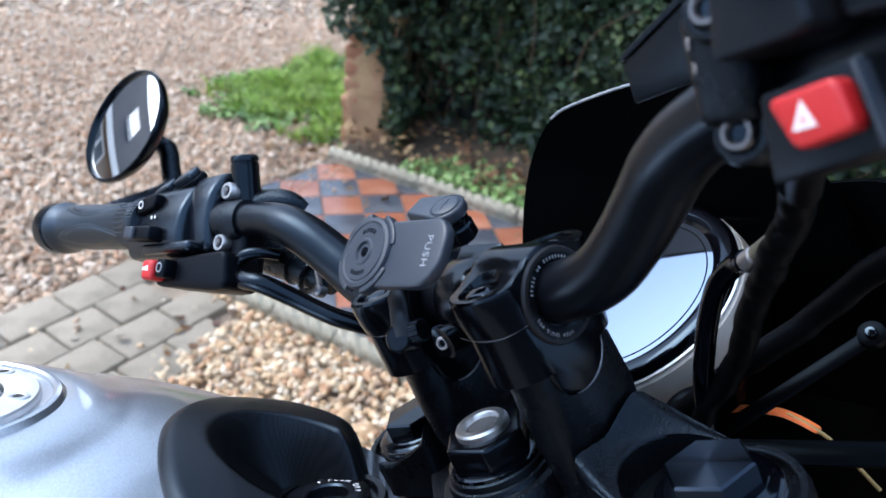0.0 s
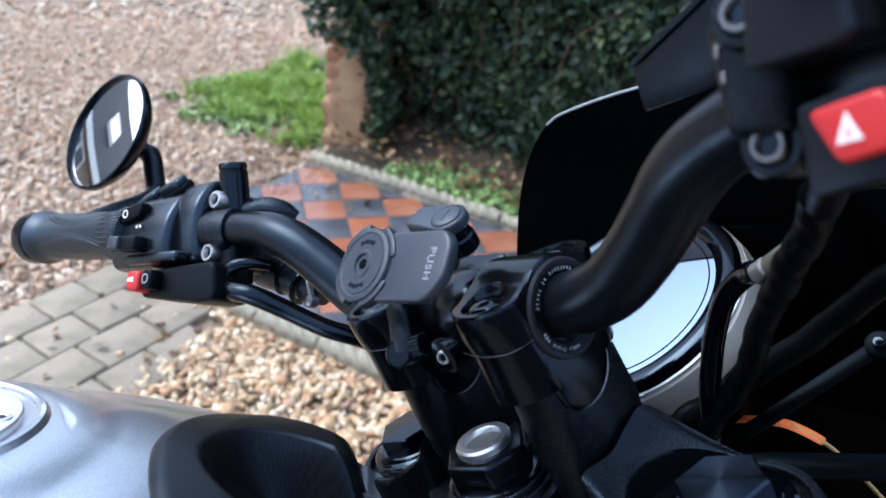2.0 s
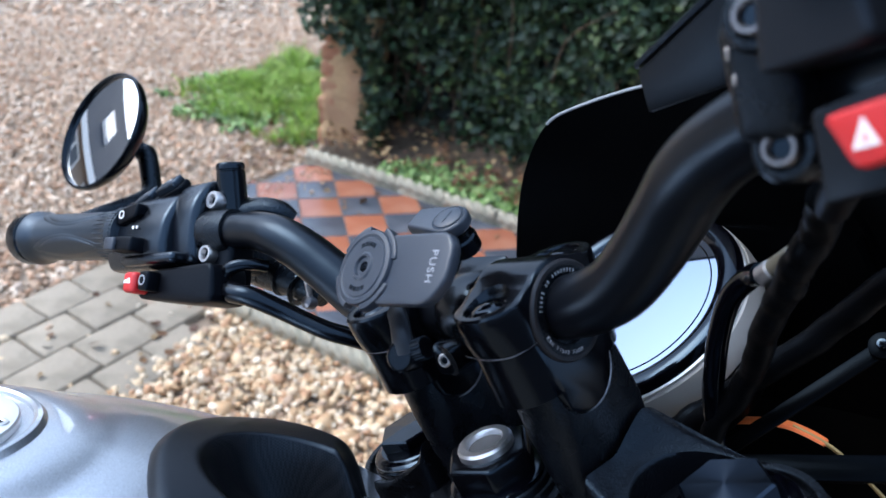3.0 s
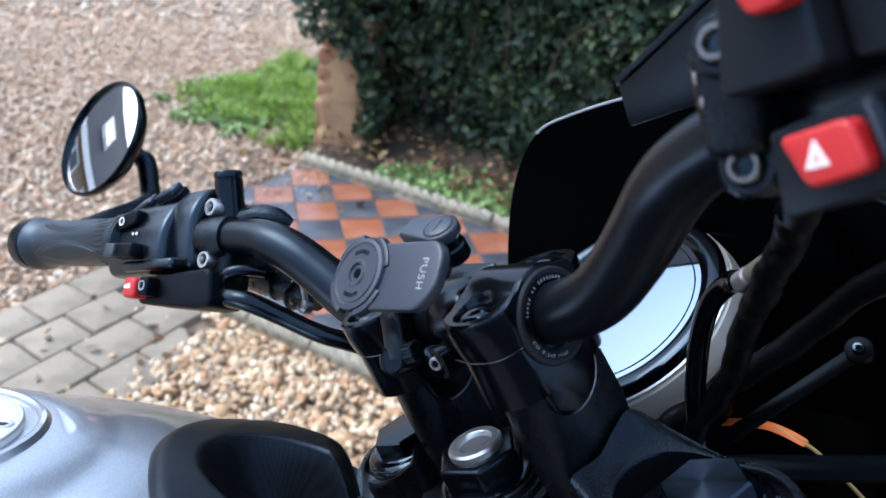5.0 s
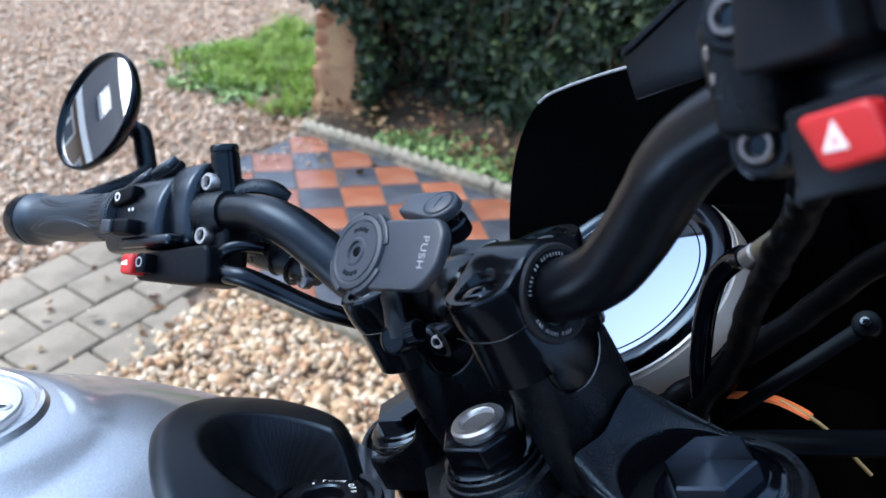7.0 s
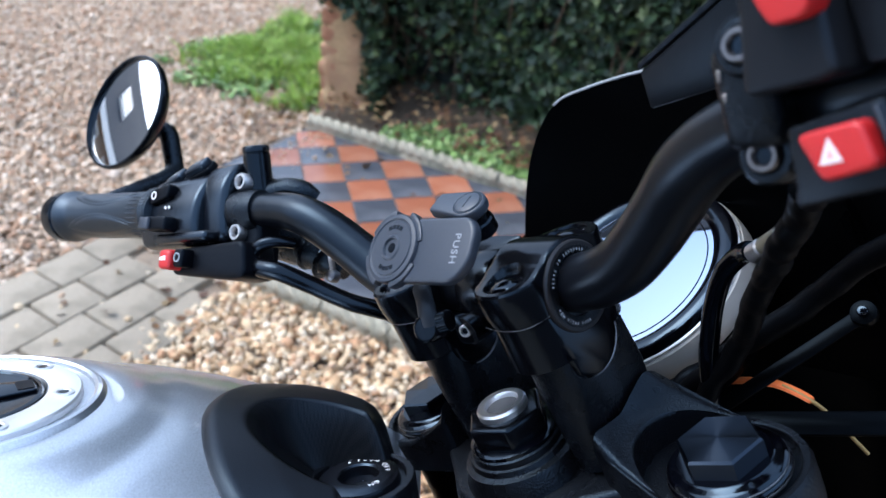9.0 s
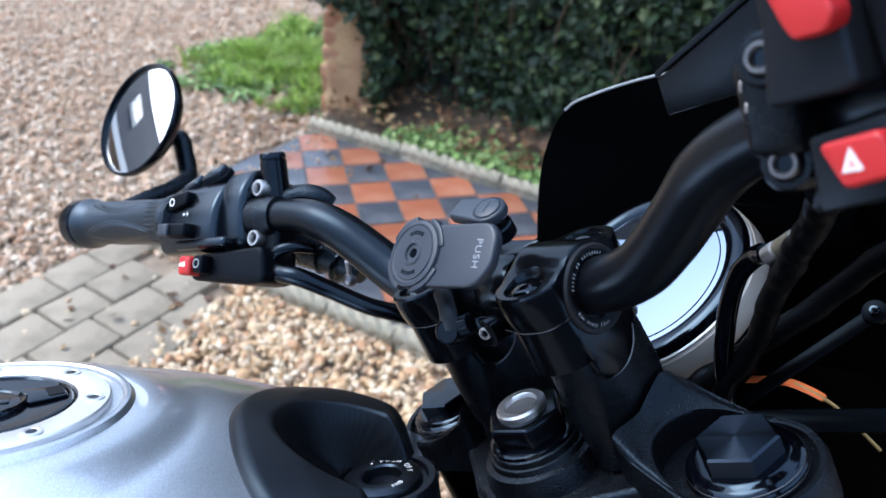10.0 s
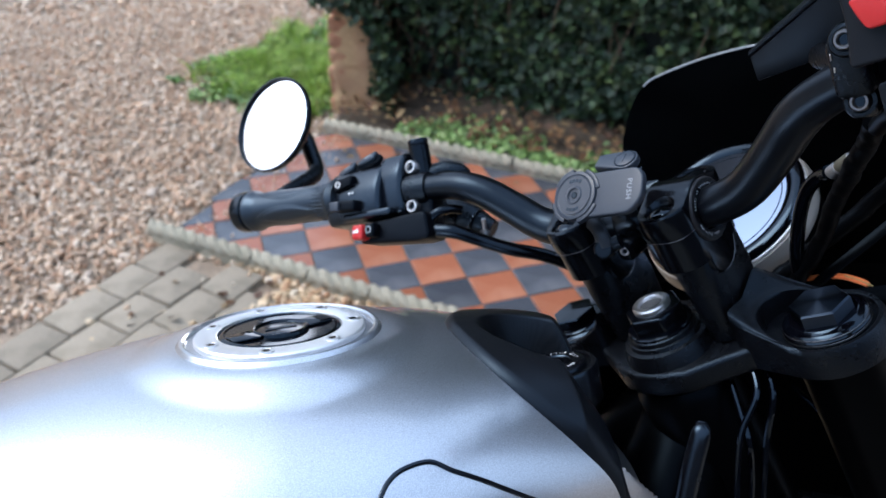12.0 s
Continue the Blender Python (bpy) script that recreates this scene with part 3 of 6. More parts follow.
def planting():
    soil = bmesh.new()
    n = 40
    rows = []
    for k in range(n + 1):
        p = -0.2 + 2.7 * k / n
        rows.append([soil.verts.new((*spot(p, q), z + 0.012 * noise.noise(Vector((p * 9, q * 9, 0))))) for q, z in ((0.08, 0.01), (0.2, 0.03), (0.35, 0.06), (0.5, 0.12), (0.7, 0.2), (1.3, 0.2))])
    for a, b in zip(rows, rows[1:]):
        for i in range(5):
            soil.faces.new((a[i], a[i + 1], b[i + 1], b[i]))
    tagged(part("flower_bed", soil, SOIL, None), "dark soil bed beneath the hedge", "soil", "", "structure")
    low = []
    for _ in range(4600):
        p, q = rng.uniform(0.15, 2.2), 0.1 + abs(rng.normal(0, 0.085))
        if noise.noise(Vector((p * 4, q * 4, 2))) < -0.12 + 0.25 * max(0.0, 0.5 - p):
            continue
        x, y = spot(p, q)
        low.append(((x, y, 0.02 + 0.25 * max(0, q - 0.1) * 0.6 + rng.uniform(0, 0.05)), (-0.3, -0.3, 1)))
    leaf_cloud("ground_cover", low, 0.023, LOWLEAF, "bright green low weeds along the edging", "weeds", False, 0.5)
    dead = []
    for _ in range(900):
        p, q = rng.uniform(-0.2, 2.2), 0.12 + abs(rng.normal(0, 0.22))
        x, y = spot(p, q)
        dead.append(((x, y, 0.04 + 0.14 * q + rng.uniform(0, 0.05)), (0, 0, 1)))
    for _ in range(26):
        x, y = spot(rng.uniform(0, 1.6), rng.normal(-0.05, 0.12))
        dead.append(((x, y, 0.004), (0, 0, 1)))
    for _ in range(60):
        x, y = rng.uniform(-2.2, 0.2), rng.uniform(-0.6, 3.5)
        if not in_path(x, y):
            dead.append(((x, y, 0.008), (0, 0, 1)))
    for _ in range(80):
        x, y = rng.normal(-0.22, 0.13), rng.normal(0.28, 0.12)
        if not in_path(x, y):
            dead.append(((x, y, 0.006 + 0.02 * rng.random()), (0, 0, 1)))
    for _ in range(22):
        v = PAVE0 + D1 * rng.uniform(0.1, 0.6) - D2 * abs(rng.normal(0.1, 0.3))
        dead.append(((v.x, v.y, 0.008), (0, 0, 1)))
    leaf_cloud("fallen_leaves", dead, 0.027, DEAD, "fallen brown autumn leaves", "leaves", False, 0.35)
    def patch(x, y):
        """How far inside the wedge of grass a place lies: its tip points up the drive, its foot ends at the pillar."""
        a, b = (x + 0.66) / 0.80, y - (1.02 + 0.62 * (x + 0.66) / 0.80)
        low = -0.16 - 1.12 * max(0.0, a) ** 0.8
        return min(a * 0.6, 0.10 - b, b - low) if x < 0.20 else -1.0

    blades = []
    while len(blades) < 15000:
        x, y = rng.uniform(-0.75, 0.20), rng.uniform(0.25, 1.95)
        edge = patch(x, y) + 0.42 * noise.noise(Vector((x * 4, y * 4, 8))) + 0.26 * noise.noise(Vector((x * 12, y * 12, 3)))
        if edge < 0.05 or in_path(x, y) or (edge < 0.22 and rng.random() < 0.7):
            continue
        hgt, w = rng.uniform(0.03, 0.075) * (0.8 + 1.3 * max(0.0, noise.noise(Vector((x * 9, y * 9, 5))))), rng.uniform(0.002, 0.0045)
        dx, dy = rng.normal(0, 0.6, 2) * hgt
        a = rng.uniform(0, 3.14)
        ux, uy = w * math.cos(a), w * math.sin(a)
        v = np.array([(x - ux, y - uy, -0.01), (x + ux, y + uy, -0.01), (x + dx * 0.4 + ux * 0.7, y + dy * 0.4 + uy * 0.7, hgt * 0.6), (x + dx * 0.4 - ux * 0.7, y + dy * 0.4 - uy * 0.7, hgt * 0.6), (x + dx, y + dy, hgt)])
        blades.append((v, [(0, 1, 2, 3), (3, 2, 4)]))
    weeds = []
    while len(weeds) < 2000:
        x, y = rng.uniform(-0.80, 0.20), rng.uniform(0.10, 1.9)
        if patch(x, y) + 0.25 * noise.noise(Vector((x * 6, y * 6, 21))) > 0.0 and not in_path(x, y):
            weeds.append(((x, y, rng.uniform(0.0, 0.03)), (0, 0, 1)))
    leaf_cloud("lawn_weeds", weeds, 0.03, LOWLEAF, "small broad-leaved weeds in the grass", "weeds", False, 0.5)
    heap("grass", blades, GRASS, "patch of bright green grass at the drive's edge", "grass")


def pillar():
    """A low worn gate pillar: a lumpy core of ochre stone between two stacks of old bricks."""
    post = thing("brick_pillar", (0.12, 0.38, 0), "low crumbling pillar of red brick and ochre stone", "pillar")
    ex, inward = Vector((0.837, -0.547, 0)), Vector((0.547, 0.837, 0))
    front = Vector((-0.048, 0.372, 0))
    core = bmesh.new()
    n, rows = 32, 24
    rings = []
    for k in range(rows + 1):
        z = 0.60 * k / rows - 0.02
        half = 0.122 - 0.03 * z
        ring = []
        for i in range(n):
            a = 2 * math.pi * i / n
            x = half * math.copysign(abs(math.cos(a)) ** 0.4, math.cos(a))
            y = half * math.copysign(abs(math.sin(a)) ** 0.4, math.sin(a))
            q = front + ex * (0.122 + x + 0.05 * z) + inward * (0.128 + y) + Vector((0, 0, z))
            q += Vector(noise.noise_vector(q * 12)) * 0.014 + Vector(noise.noise_vector(q * 38)) * 0.006
            ring.append(core.verts.new(q))
        rings.append(ring)
    for r1, r2 in zip(rings, rings[1:]):
        for i in range(n):
            core.faces.new((r1[i], r1[(i + 1) % n], r2[(i + 1) % n], r2[i]))
    core.faces.new(rings[-1])
    part("rubble_core", core, RUBBLE, post, "ochre rubble and mortar")
    turn = math.degrees(math.atan2(ex.y, ex.x))
    for course in range(7):
        z = 0.012 + 0.074 * course
        for x0, w in ((0.004, 0.078 + 0.02 * (course % 2)), (0.150 - 0.015 * (course % 2), 0.088)):
            if rng.random() < 0.12:
                continue
            c = front + ex * (x0 + w / 2 + 0.05 * z) + inward * (0.055 + rng.normal(0, 0.004))
            b = box((w, 0.07, 0.064), pose(c.x, c.y, z + 0.033, rng.normal(0, 2), rng.normal(0, 2.5), turn + rng.normal(0, 4)), 0.010, 3)
            for v in b.verts:
                v.co += Vector(noise.noise_vector(v.co * 22)) * 0.007
            part("brick", b, BRICK, post)


tile_path()
edging(PATH_OUT + 0.02, PATH_START - 0.03, PATH_END, "weathered rope-top stone edging beside the planting")
edging(PATH_IN - 0.02, PATH_START - 0.085, PATH_END, "weathered rope-top stone edging beside the gravel")
setts()
stone_cloud("gravel", 42000, lambda: gravel_place(-2.6, 0.6, -0.9, 2.6), 0.0098, STONES, "loose brown and cream gravel on the drive", -0.004)
stone_cloud("far_gravel", 9000, lambda: gravel_place(-4.5, 1.6, 2.3, 6.5), 0.02, STONES, "loose brown gravel farther up the drive", -0.004)
stone_cloud("pale_gravel", 13000, lambda: gravel_place(-1.0, 1.2, -2.4, -0.75, 0.97), 0.0112, PALE_STONES, "large cream and tan pebbles beside the path", 0.0)
stone_cloud("strewn_gravel", 160, lambda: spot(PATH_START + 0.01 + abs(rng.normal(0, 0.075)), rng.uniform(PATH_IN + 0.03, PATH_OUT - 0.03)), 0.0055, STONES, "small gravel strewn over the start of the path", 0.012)
hedge()
planting()
pillar()


# ---- house across the drive, seen in the mirror and the dash glass ----
def house():
    """House whose roof, with a skylight and white trim, shows in the mirror."""
    hs = thing("house", (-13, 9, 0), "pale rendered house with a grey slate roof", "house")
    m = Matrix.Translation((-13, 9, 0)) @ Matrix.Rotation(radians(54), 4, "Z")
    part("wall", box((11, 6, 3.0), m @ pose(0, 0, 1.5)), RENDER_WALL, hs, "", False)
    rf = bmesh.new()
    a = [rf.verts.new(m @ Vector(p)) for p in ((-5.8, -3.4, 2.95), (5.8, -3.4, 2.95), (5.8, 0, 5.5), (-5.8, 0, 5.5), (5.8, 3.4, 2.95), (-5.8, 3.4, 2.95))]
    for f in ((0, 1, 2, 3), (3, 2, 4, 5), (0, 3, 5), (1, 4, 2), (0, 5, 4, 1)):
        rf.faces.new([a[i] for i in f])
    part("roof", rf, SLATE, hs, "dark grey slate roof", False)
    for x in (-2.0, 2.4):
        sky_light = part("skylight", box((1.0, 1.2, 0.12), m @ pose(x, -1.75, 4.22, 36.9, 0, 0), 0.03), WHITE_PAINT, hs, "white framed roof window")
        part("pane", box((0.92, 1.12, 0.05), m @ pose(x, -1.79, 4.28, 36.9, 0, 0)), WINDOW_GLASS, sky_light)
    for side in (-1, 1):
        part("fascia", box((11.7, 0.06, 0.26), m @ pose(0, side * 3.42, 2.86)), WHITE_PAINT, hs, "white roof fascia", False)
        for x in (-3.6, -1.2, 1.6, 4.0):
            w = part("window", box((1.5, 0.12, 1.3), m @ pose(x, side * 3.02, 1.95), 0.02), WHITE_PAINT, hs, "white framed window")
            for dx in (-0.36, 0.36):
                part("pane", box((0.58, 0.05, 1.1), m @ pose(x + dx, side * 3.07, 1.95)), WINDOW_GLASS, w)


house()


# ---- added unseen walls: they close the place behind and beside the camera, darken reflections ----
DARK_WALL = material("unseen_dark_wall", (0.045, 0.046, 0.052), 0.9, 0, 0.35, 14, 0.006, wear=(0.03, 0.03, 0.035), wear_amount=0.7)
tagged(part("unseen_wall_south", box((16.0, 0.3, 3.6), pose(0.5, -8.2, 1.78)), DARK_WALL, None, "", False), "unseen dark wall added behind the drive to darken reflections", "wall", "", "structure")
ex_, ey_ = spot(2.85, 0.15)
tagged(part("unseen_wall_east", box((0.3, 2.8, 2.5), pose(ex_, ey_, 1.23, 0, 0, -43.8)), DARK_WALL, None, "", False), "unseen dark wall added past the path's end to darken reflections", "wall", "", "structure")


# ---- the motorcycle ----
bike = thing("motorcycle", (-0.35, -2.55, 0.0), "silver and black naked motorcycle leaning on its stand, bars turned", "motorcycle")


def S(u, v, w):
    return STEER @ Vector((u, v, w))


def steer_frame(o, z, x=(1, 0, 0)):
    return STEER @ axis_frame(o, z, x)


BAR_V, BAR_W = 0.026, 0.0615
HALF_BAR = [(0.0, BAR_V, BAR_W, 0.0150), (0.05, BAR_V, BAR_W, 0.0150), (0.078, BAR_V, 0.063, 0.0150), (0.098, 0.0255, 0.0725, 0.0148), (0.117, 0.0245, 0.091, 0.0146),
            (0.135, 0.0225, 0.109, 0.0142), (0.152, 0.0200, 0.1210, 0.0136), (0.172, 0.0175, 0.1278, 0.0128), (0.205, 0.0105, 0.1338, 0.0118), (0.26, -0.008, 0.1445, 0.0112), (0.34, -0.0315, 0.161, 0.0112)]
RIGHT_BAR = [(0.0, BAR_V, BAR_W, 0.0146), (0.05, BAR_V, BAR_W, 0.0146), (0.078, 0.0263, 0.0650, 0.0146), (0.098, 0.0268, 0.0722, 0.0146), (0.117, 0.0264, 0.0860, 0.0146),
             (0.135, 0.0246, 0.1016, 0.0146), (0.152, 0.0214, 0.1162, 0.0145), (0.172, 0.018, 0.1272, 0.0137), (0.205, 0.0101, 0.1372, 0.0126), (0.26, -0.008, 0.1450, 0.0114), (0.34, -0.0315, 0.161, 0.0112)]
GRIP_A, GRIP_B = Vector((0.292, -0.0165, 0.1515)), Vector((0.430, -0.051, 0.1778))


def handlebar():
    pts = [(-u, v, w, r) for u, v, w, r in reversed(HALF_BAR[1:])] + RIGHT_BAR
    part("handlebar", tube(pts, frame_m=STEER, segs=28, per=8), BLACK_BAR, bike, "satin black bent handlebar")


def grip(side):
    a, b = GRIP_A.copy(), GRIP_B.copy()
    a.x, b.x = a.x * side, b.x * side
    d = (b - a)
    length = d.length
    m = steer_frame(a, d, (0, -0.6, 0.8))
    prof = [(0.0125, -0.004), (0.021, -0.002), (0.0215, 0.006), (0.0195, 0.009), (0.0185, 0.02), (0.0178, length * 0.45), (0.0187, length * 0.74), (0.0198, length * 0.80), (0.0222, length * 0.835), (0.0224, length * 0.870), (0.0212, length * 0.880), (0.0190, length * 0.884), (0.0188, length * 0.892), (0.012, length * 0.893)]
    g = part("grip", lathe(prof, m, 48), GRIP_RUBBER, bike, "ribbed black rubber grip")
    for k in range(4):
        # pointed smooth panel with a raised border
        turn = radians(90 * k + 35)
        for name, grow, lift in (("panel_border", 1.0, 0.0006), ("palm_panel", 0.82, 0.0010)):
            pan = bmesh.new()
            rows = []
            for i in range(15):
                f = i / 14
                z = length * (0.42 + (f - 0.5) * 0.66 * grow)
                half = 0.58 * grow * (math.sin(math.pi * f) ** 0.8) * (0.75 + 0.5 * f) + 0.015
                r = 0.0178 + 0.0009 * (abs(f - 0.45) * 2) ** 2
                rows.append([pan.verts.new(m @ Vector(((r + lift * (1 - (abs(c) > 0.9) * 0.9)) * math.cos(turn + half * c), (r + lift * (1 - (abs(c) > 0.9) * 0.9)) * math.sin(turn + half * c), z))) for c in (-1, -0.88, -0.5, 0, 0.5, 0.88, 1)])
            for r1, r2 in zip(rows, rows[1:]):
                for j in range(6):
                    pan.faces.new((r1[j], r1[j + 1], r2[j + 1], r2[j]))
            part(name, pan, GRIP_RUBBER, g, "", True, radians(70))
    ribs = bmesh.new()
    for k in range(30):
        ang = 2 * math.pi * k / 30
        box((0.0012, 0.0018, length * 0.10), m @ Matrix.Rotation(ang, 4, "Z") @ pose(0.0186, 0, length * 0.125, 0, -2, 0), 0.0004, 1, ribs)
    part("ribs", ribs, GRIP_RUBBER, g)
    collar = bmesh.new()
    for k in range(48):
        ang = 2 * math.pi * k / 48
        box((0.0012, 0.0014, 0.007), m @ Matrix.Rotation(ang, 4, "Z") @ pose(0.0212, 0, 0.003), 0, 1, collar)
    part("knurled_collar", collar, GRIP_RUBBER, g)
    part("bar_end", lathe([(0.011, length * 0.885), (0.0200, length * 0.894), (0.0218, length * 0.905), (0.0222, length * 0.975), (0.0210, length * 1.0), (0.0180, length * 1.008), (0.012, length * 1.010), (0, length * 1.010)], m, 40), BLACK_ANODISED, bike, "black bar end weight")


def mirror():
    centre, nrm = Vector((-0.4525, -2.1376, 1.0657)), Vector((-0.70, -0.385, 0.60)).normalized()
    m = axis_frame(centre, nrm, (0, 0, 1))
    R = 0.0588
    shell = part("mirror", lathe([(0, -0.02), (R * 0.5, -0.0185), (R * 0.85, -0.012), (R * 0.98, -0.004), (R, 0.0), (R, 0.002), (R * 0.985, 0.0035), (R * 0.95, 0.0035), (R * 0.935, 0.0015), (R * 0.93, 0.0)], m, 72), BLACK_ANODISED, bike, "round black bar-end mirror on a bent arm")
    prof = [(R * 0.935 * k / 8, 0.0012 - 0.0013 * (k / 8) ** 2) for k in range(8, -1, -1)]
    part("glass", lathe(prof, m, 72), MIRROR, shell, "convex mirror glass")
    back = STEER.inverted() @ (centre - nrm * 0.012)
    arm = tube([(-0.4575, 0.078, 0.212, 0.0098), (-0.4545, 0.082, 0.206, 0.0107), (-0.4475, 0.0745, 0.190, 0.0107), (-0.437, 0.0625, 0.1715, 0.0104), (-0.427, 0.045, 0.168, 0.0098), (-0.415, 0.005, 0.171, 0.0092), (-0.407, -0.047, 0.1745, 0.0085)], frame_m=STEER, segs=14, flat=0.85)
    part("arm", arm, BLACK_CAST, shell)
    part("ball_joint", tube([(*back, 0.009), (-0.4565, 0.079, 0.213, 0.0085)], frame_m=STEER, segs=14, per=3), BLACK_CAST, shell)


TANK_MID = 0.028


def tank_surface(x, th):
    """Outer skin of the tank at x ahead of the cap; th runs from the left flank (-1) over the top to the right (1)."""
    k = (x + 0.02) / 0.3
    half = 0.178 * max(0.2, 1 - 0.38 * k * k - 0.12 * max(0, k))
    crown = -0.0098 - (1.05 if x > 0.05 else 0.51) * (x - 0.05) ** 2
    H = 0.095
    a = th * radians(90)
    s = abs(math.sin(a)) ** 0.92 if abs(th) < 1 else 1.0
    y = -half * math.copysign(s, a)
    z = crown - H + H * max(0.0, 1 - s ** 2.3) ** (1 / 2.3)
    if abs(th) > 1:
        e = abs(th) - 1
        y = -math.copysign(half * (1 - 0.25 * e), a)
        z = crown - H - 0.16 * e
    # raised neck under the filler cap
    r = math.hypot(x + 0.005, y)
    if abs(th) < 1 and r < 0.108:
        rise = max(0.0, min(1.0, (0.108 - r) / 0.036))
        z += (-0.0105 + 0.0464 * (x + 0.005) - 0.0127 * y - z) * (rise * rise * (3 - 2 * rise))
    return Vector((x, y + TANK_MID, z))


def tank():
    b = bmesh.new()
    nx, nt = 280, 210
    grid = []
    for i in range(nx + 1):
        x = -0.36 + 0.62 * i / nx
        line = []
        for j in range(nt + 1):
            th = -1.8 + 3.6 * j / nt
            q = tank_surface(x, th)
            inside = max(0.0, min(1.0, (x - cover_rear(th) - 0.012) / 0.016))
            q.z -= 0.07 * inside
            q.y *= 1 - 0.12 * inside
            line.append(b.verts.new(TANK @ q))
        grid.append(line)
    for i in range(nx):
        for j in range(nt):
            b.faces.new((grid[i][j], grid[i + 1][j], grid[i + 1][j + 1], grid[i][j + 1]))
    tk = part("fuel_tank", b, SILVER_PAINT, bike, "silver grey metallic fuel tank", True, radians(60))
    m = TANK @ axis_frame((-0.005, TANK_MID, -0.0065), (-0.0464, 0.0127, 1.0))
    part("cap_lip", lathe([(0.0760, -0.0090), (0.0725, -0.0035), (0.0705, -0.0012), (0.0685, -0.0008), (0.0668, -0.0018), (0.0655, -0.012)], m, 96), SILVER_PAINT, tk)
    part("cap_gap", lathe([(0.0665, -0.0050), (0.0640, -0.0056), (0.0590, -0.0050)], m, 96), BLACK_GLOSS, tk)
    cap = part("filler_cap", lathe([(0.0612, -0.009), (0.0610, -0.0012), (0.0600, -0.0002), (0.0455, 0.0004), (0.0442, -0.0004), (0.0436, -0.004)], m, 96), SATIN, bike, "satin filler cap ring with screws and black flap")
    part("flap", lathe([(0.0438, -0.0034), (0.0432, -0.0012), (0.0415, -0.0003), (0.0400, -0.0002), (0.0392, -0.0012), (0.030, -0.0016), (0, -0.0012)], m, 80), BLACK_GLOSS, cap, "gloss black hinged flap")
    # pressed boss with a raised rim, a strap across the flap and its hinge recess
    part("flap_boss", lathe([(0.0205, -0.0016), (0.0200, 0.0006), (0.0190, 0.0012), (0.0178, 0.0010), (0.0165, -0.0002), (0.010, 0.0002), (0, 0.0004)], m, 64), BLACK_GLOSS, cap)
    for side in (1, -1):
        part("flap_strap", prism(round_outline([(0.0185, -0.0105), (0.0385, -0.0080), (0.0385, 0.0080), (0.0185, 0.0105)], 0.002), 0.0018, m @ pose(0, 0, -0.0014, 0, 0, 20 if side > 0 else 200), 0.0006), BLACK_GLOSS, cap)
    part("hinge_recess", prism(round_outline([(0.0295, -0.0065), (0.0375, -0.0060), (0.0375, 0.0060), (0.0295, 0.0065)], 0.0015), 0.0006, m @ pose(0, 0, 0.0003, 0, 0, 20)), BLACK_RUBBER, cap)
    part("maker_badge", prism(round_outline([(-0.0120, -0.0022), (0.0110, -0.0052), (0.0120, 0.0030), (-0.0110, 0.0010)], 0.0012), 0.0006, m @ pose(0, 0, 0.0002, 0, 0, 15), 0.0002), BLACK_PLASTIC, cap)
    for k in range(7):
        a = radians(-2 + 360 / 7 * k)
        fm = m @ pose(0.0528 * math.cos(a), 0.0528 * math.sin(a), 0.0002)
        sc = part("screw", lathe([(0.0054, -0.0004), (0.0052, 0.0004), (0.0036, 0.0006), (0.0030, 0.0002), (0, -0.0002)], fm, 24), STEEL, cap)
        part("socket", lathe([(0.0029, 0.0005), (0, 0.0005)], fm, 6), BLACK_GLOSS, sc)


def rounded_bar(outline, u0, u1, end_rear, end_front, n=14, edge=0.0016, taper=0.0):
    """A solid with an outline in (v, w) along u whose rear and front ends are round in plan."""
    b = bmesh.new()
    half, mid = (u1 - u0) / 2, (u0 + u1) / 2
    cv, cw = sum(p[0] for p in outline) / len(outline), sum(p[1] for p in outline) / len(outline)
    rings = []
    steps = [-1.0, -0.985] + [-0.95 + 1.9 * k / (n - 1) for k in range(n)] + [0.985, 1.0]
    for s in steps:
        bulge = half * (1 - math.sqrt(max(0.0, 1 - s * s * 0.985)))
        shrink = {1.0: edge, 0.985: edge * 0.3}.get(abs(s), 0.0)
        ring = []
        for v, w in outline:
            if v < end_rear + half:
                v = v + bulge * (end_rear + half - v) / half
            elif v > end_front - half:
                v = v - bulge * (v - end_front + half) / half
            d = Vector((cv - v, cw - w))
            if shrink:
                d.normalize()
                v, w = v + d.x * shrink, w + d.y * shrink
            low = taper * max(0.0, 0.03 - w) / 0.07
            ring.append(b.verts.new(STEER @ Vector((mid + half * s * (1 - low), v, w))))
        rings.append(ring)
    k = len(outline)
    for a, c in zip(rings, rings[1:]):
        for q in range(k):
            b.faces.new((a[q], a[(q + 1) % k], c[(q + 1) % k], c[q]))
    b.faces.new(rings[0])
    b.faces.new(rings[-1])
    return b


def cut_out(bm, cutters):
    """Cuts closed bodies out of a closed body and gives the rest."""
    def stand_in(body):
        me = bpy.data.meshes.new("tmp")
        bmesh.ops.recalc_face_normals(body, faces=body.faces)
        body.to_mesh(me)
        body.free()
        ob = bpy.data.objects.new("tmp", me)
        scene.collection.objects.link(ob)
        return ob
    base = stand_in(bm)
    others = [stand_in(c) for c in cutters]
    for c in others:
        mod = base.modifiers.new("cut", "BOOLEAN")
        mod.operation, mod.object, mod.solver = "DIFFERENCE", c, "EXACT"
    me = bpy.data.meshes.new_from_object(base.evaluated_get(bpy.context.evaluated_depsgraph_get()))
    out = bmesh.new()
    out.from_mesh(me)
    for ob in [base] + others:
        old = ob.data
        bpy.data.objects.remove(ob)
        bpy.data.meshes.remove(old)
    bpy.data.meshes.remove(me)
    return out


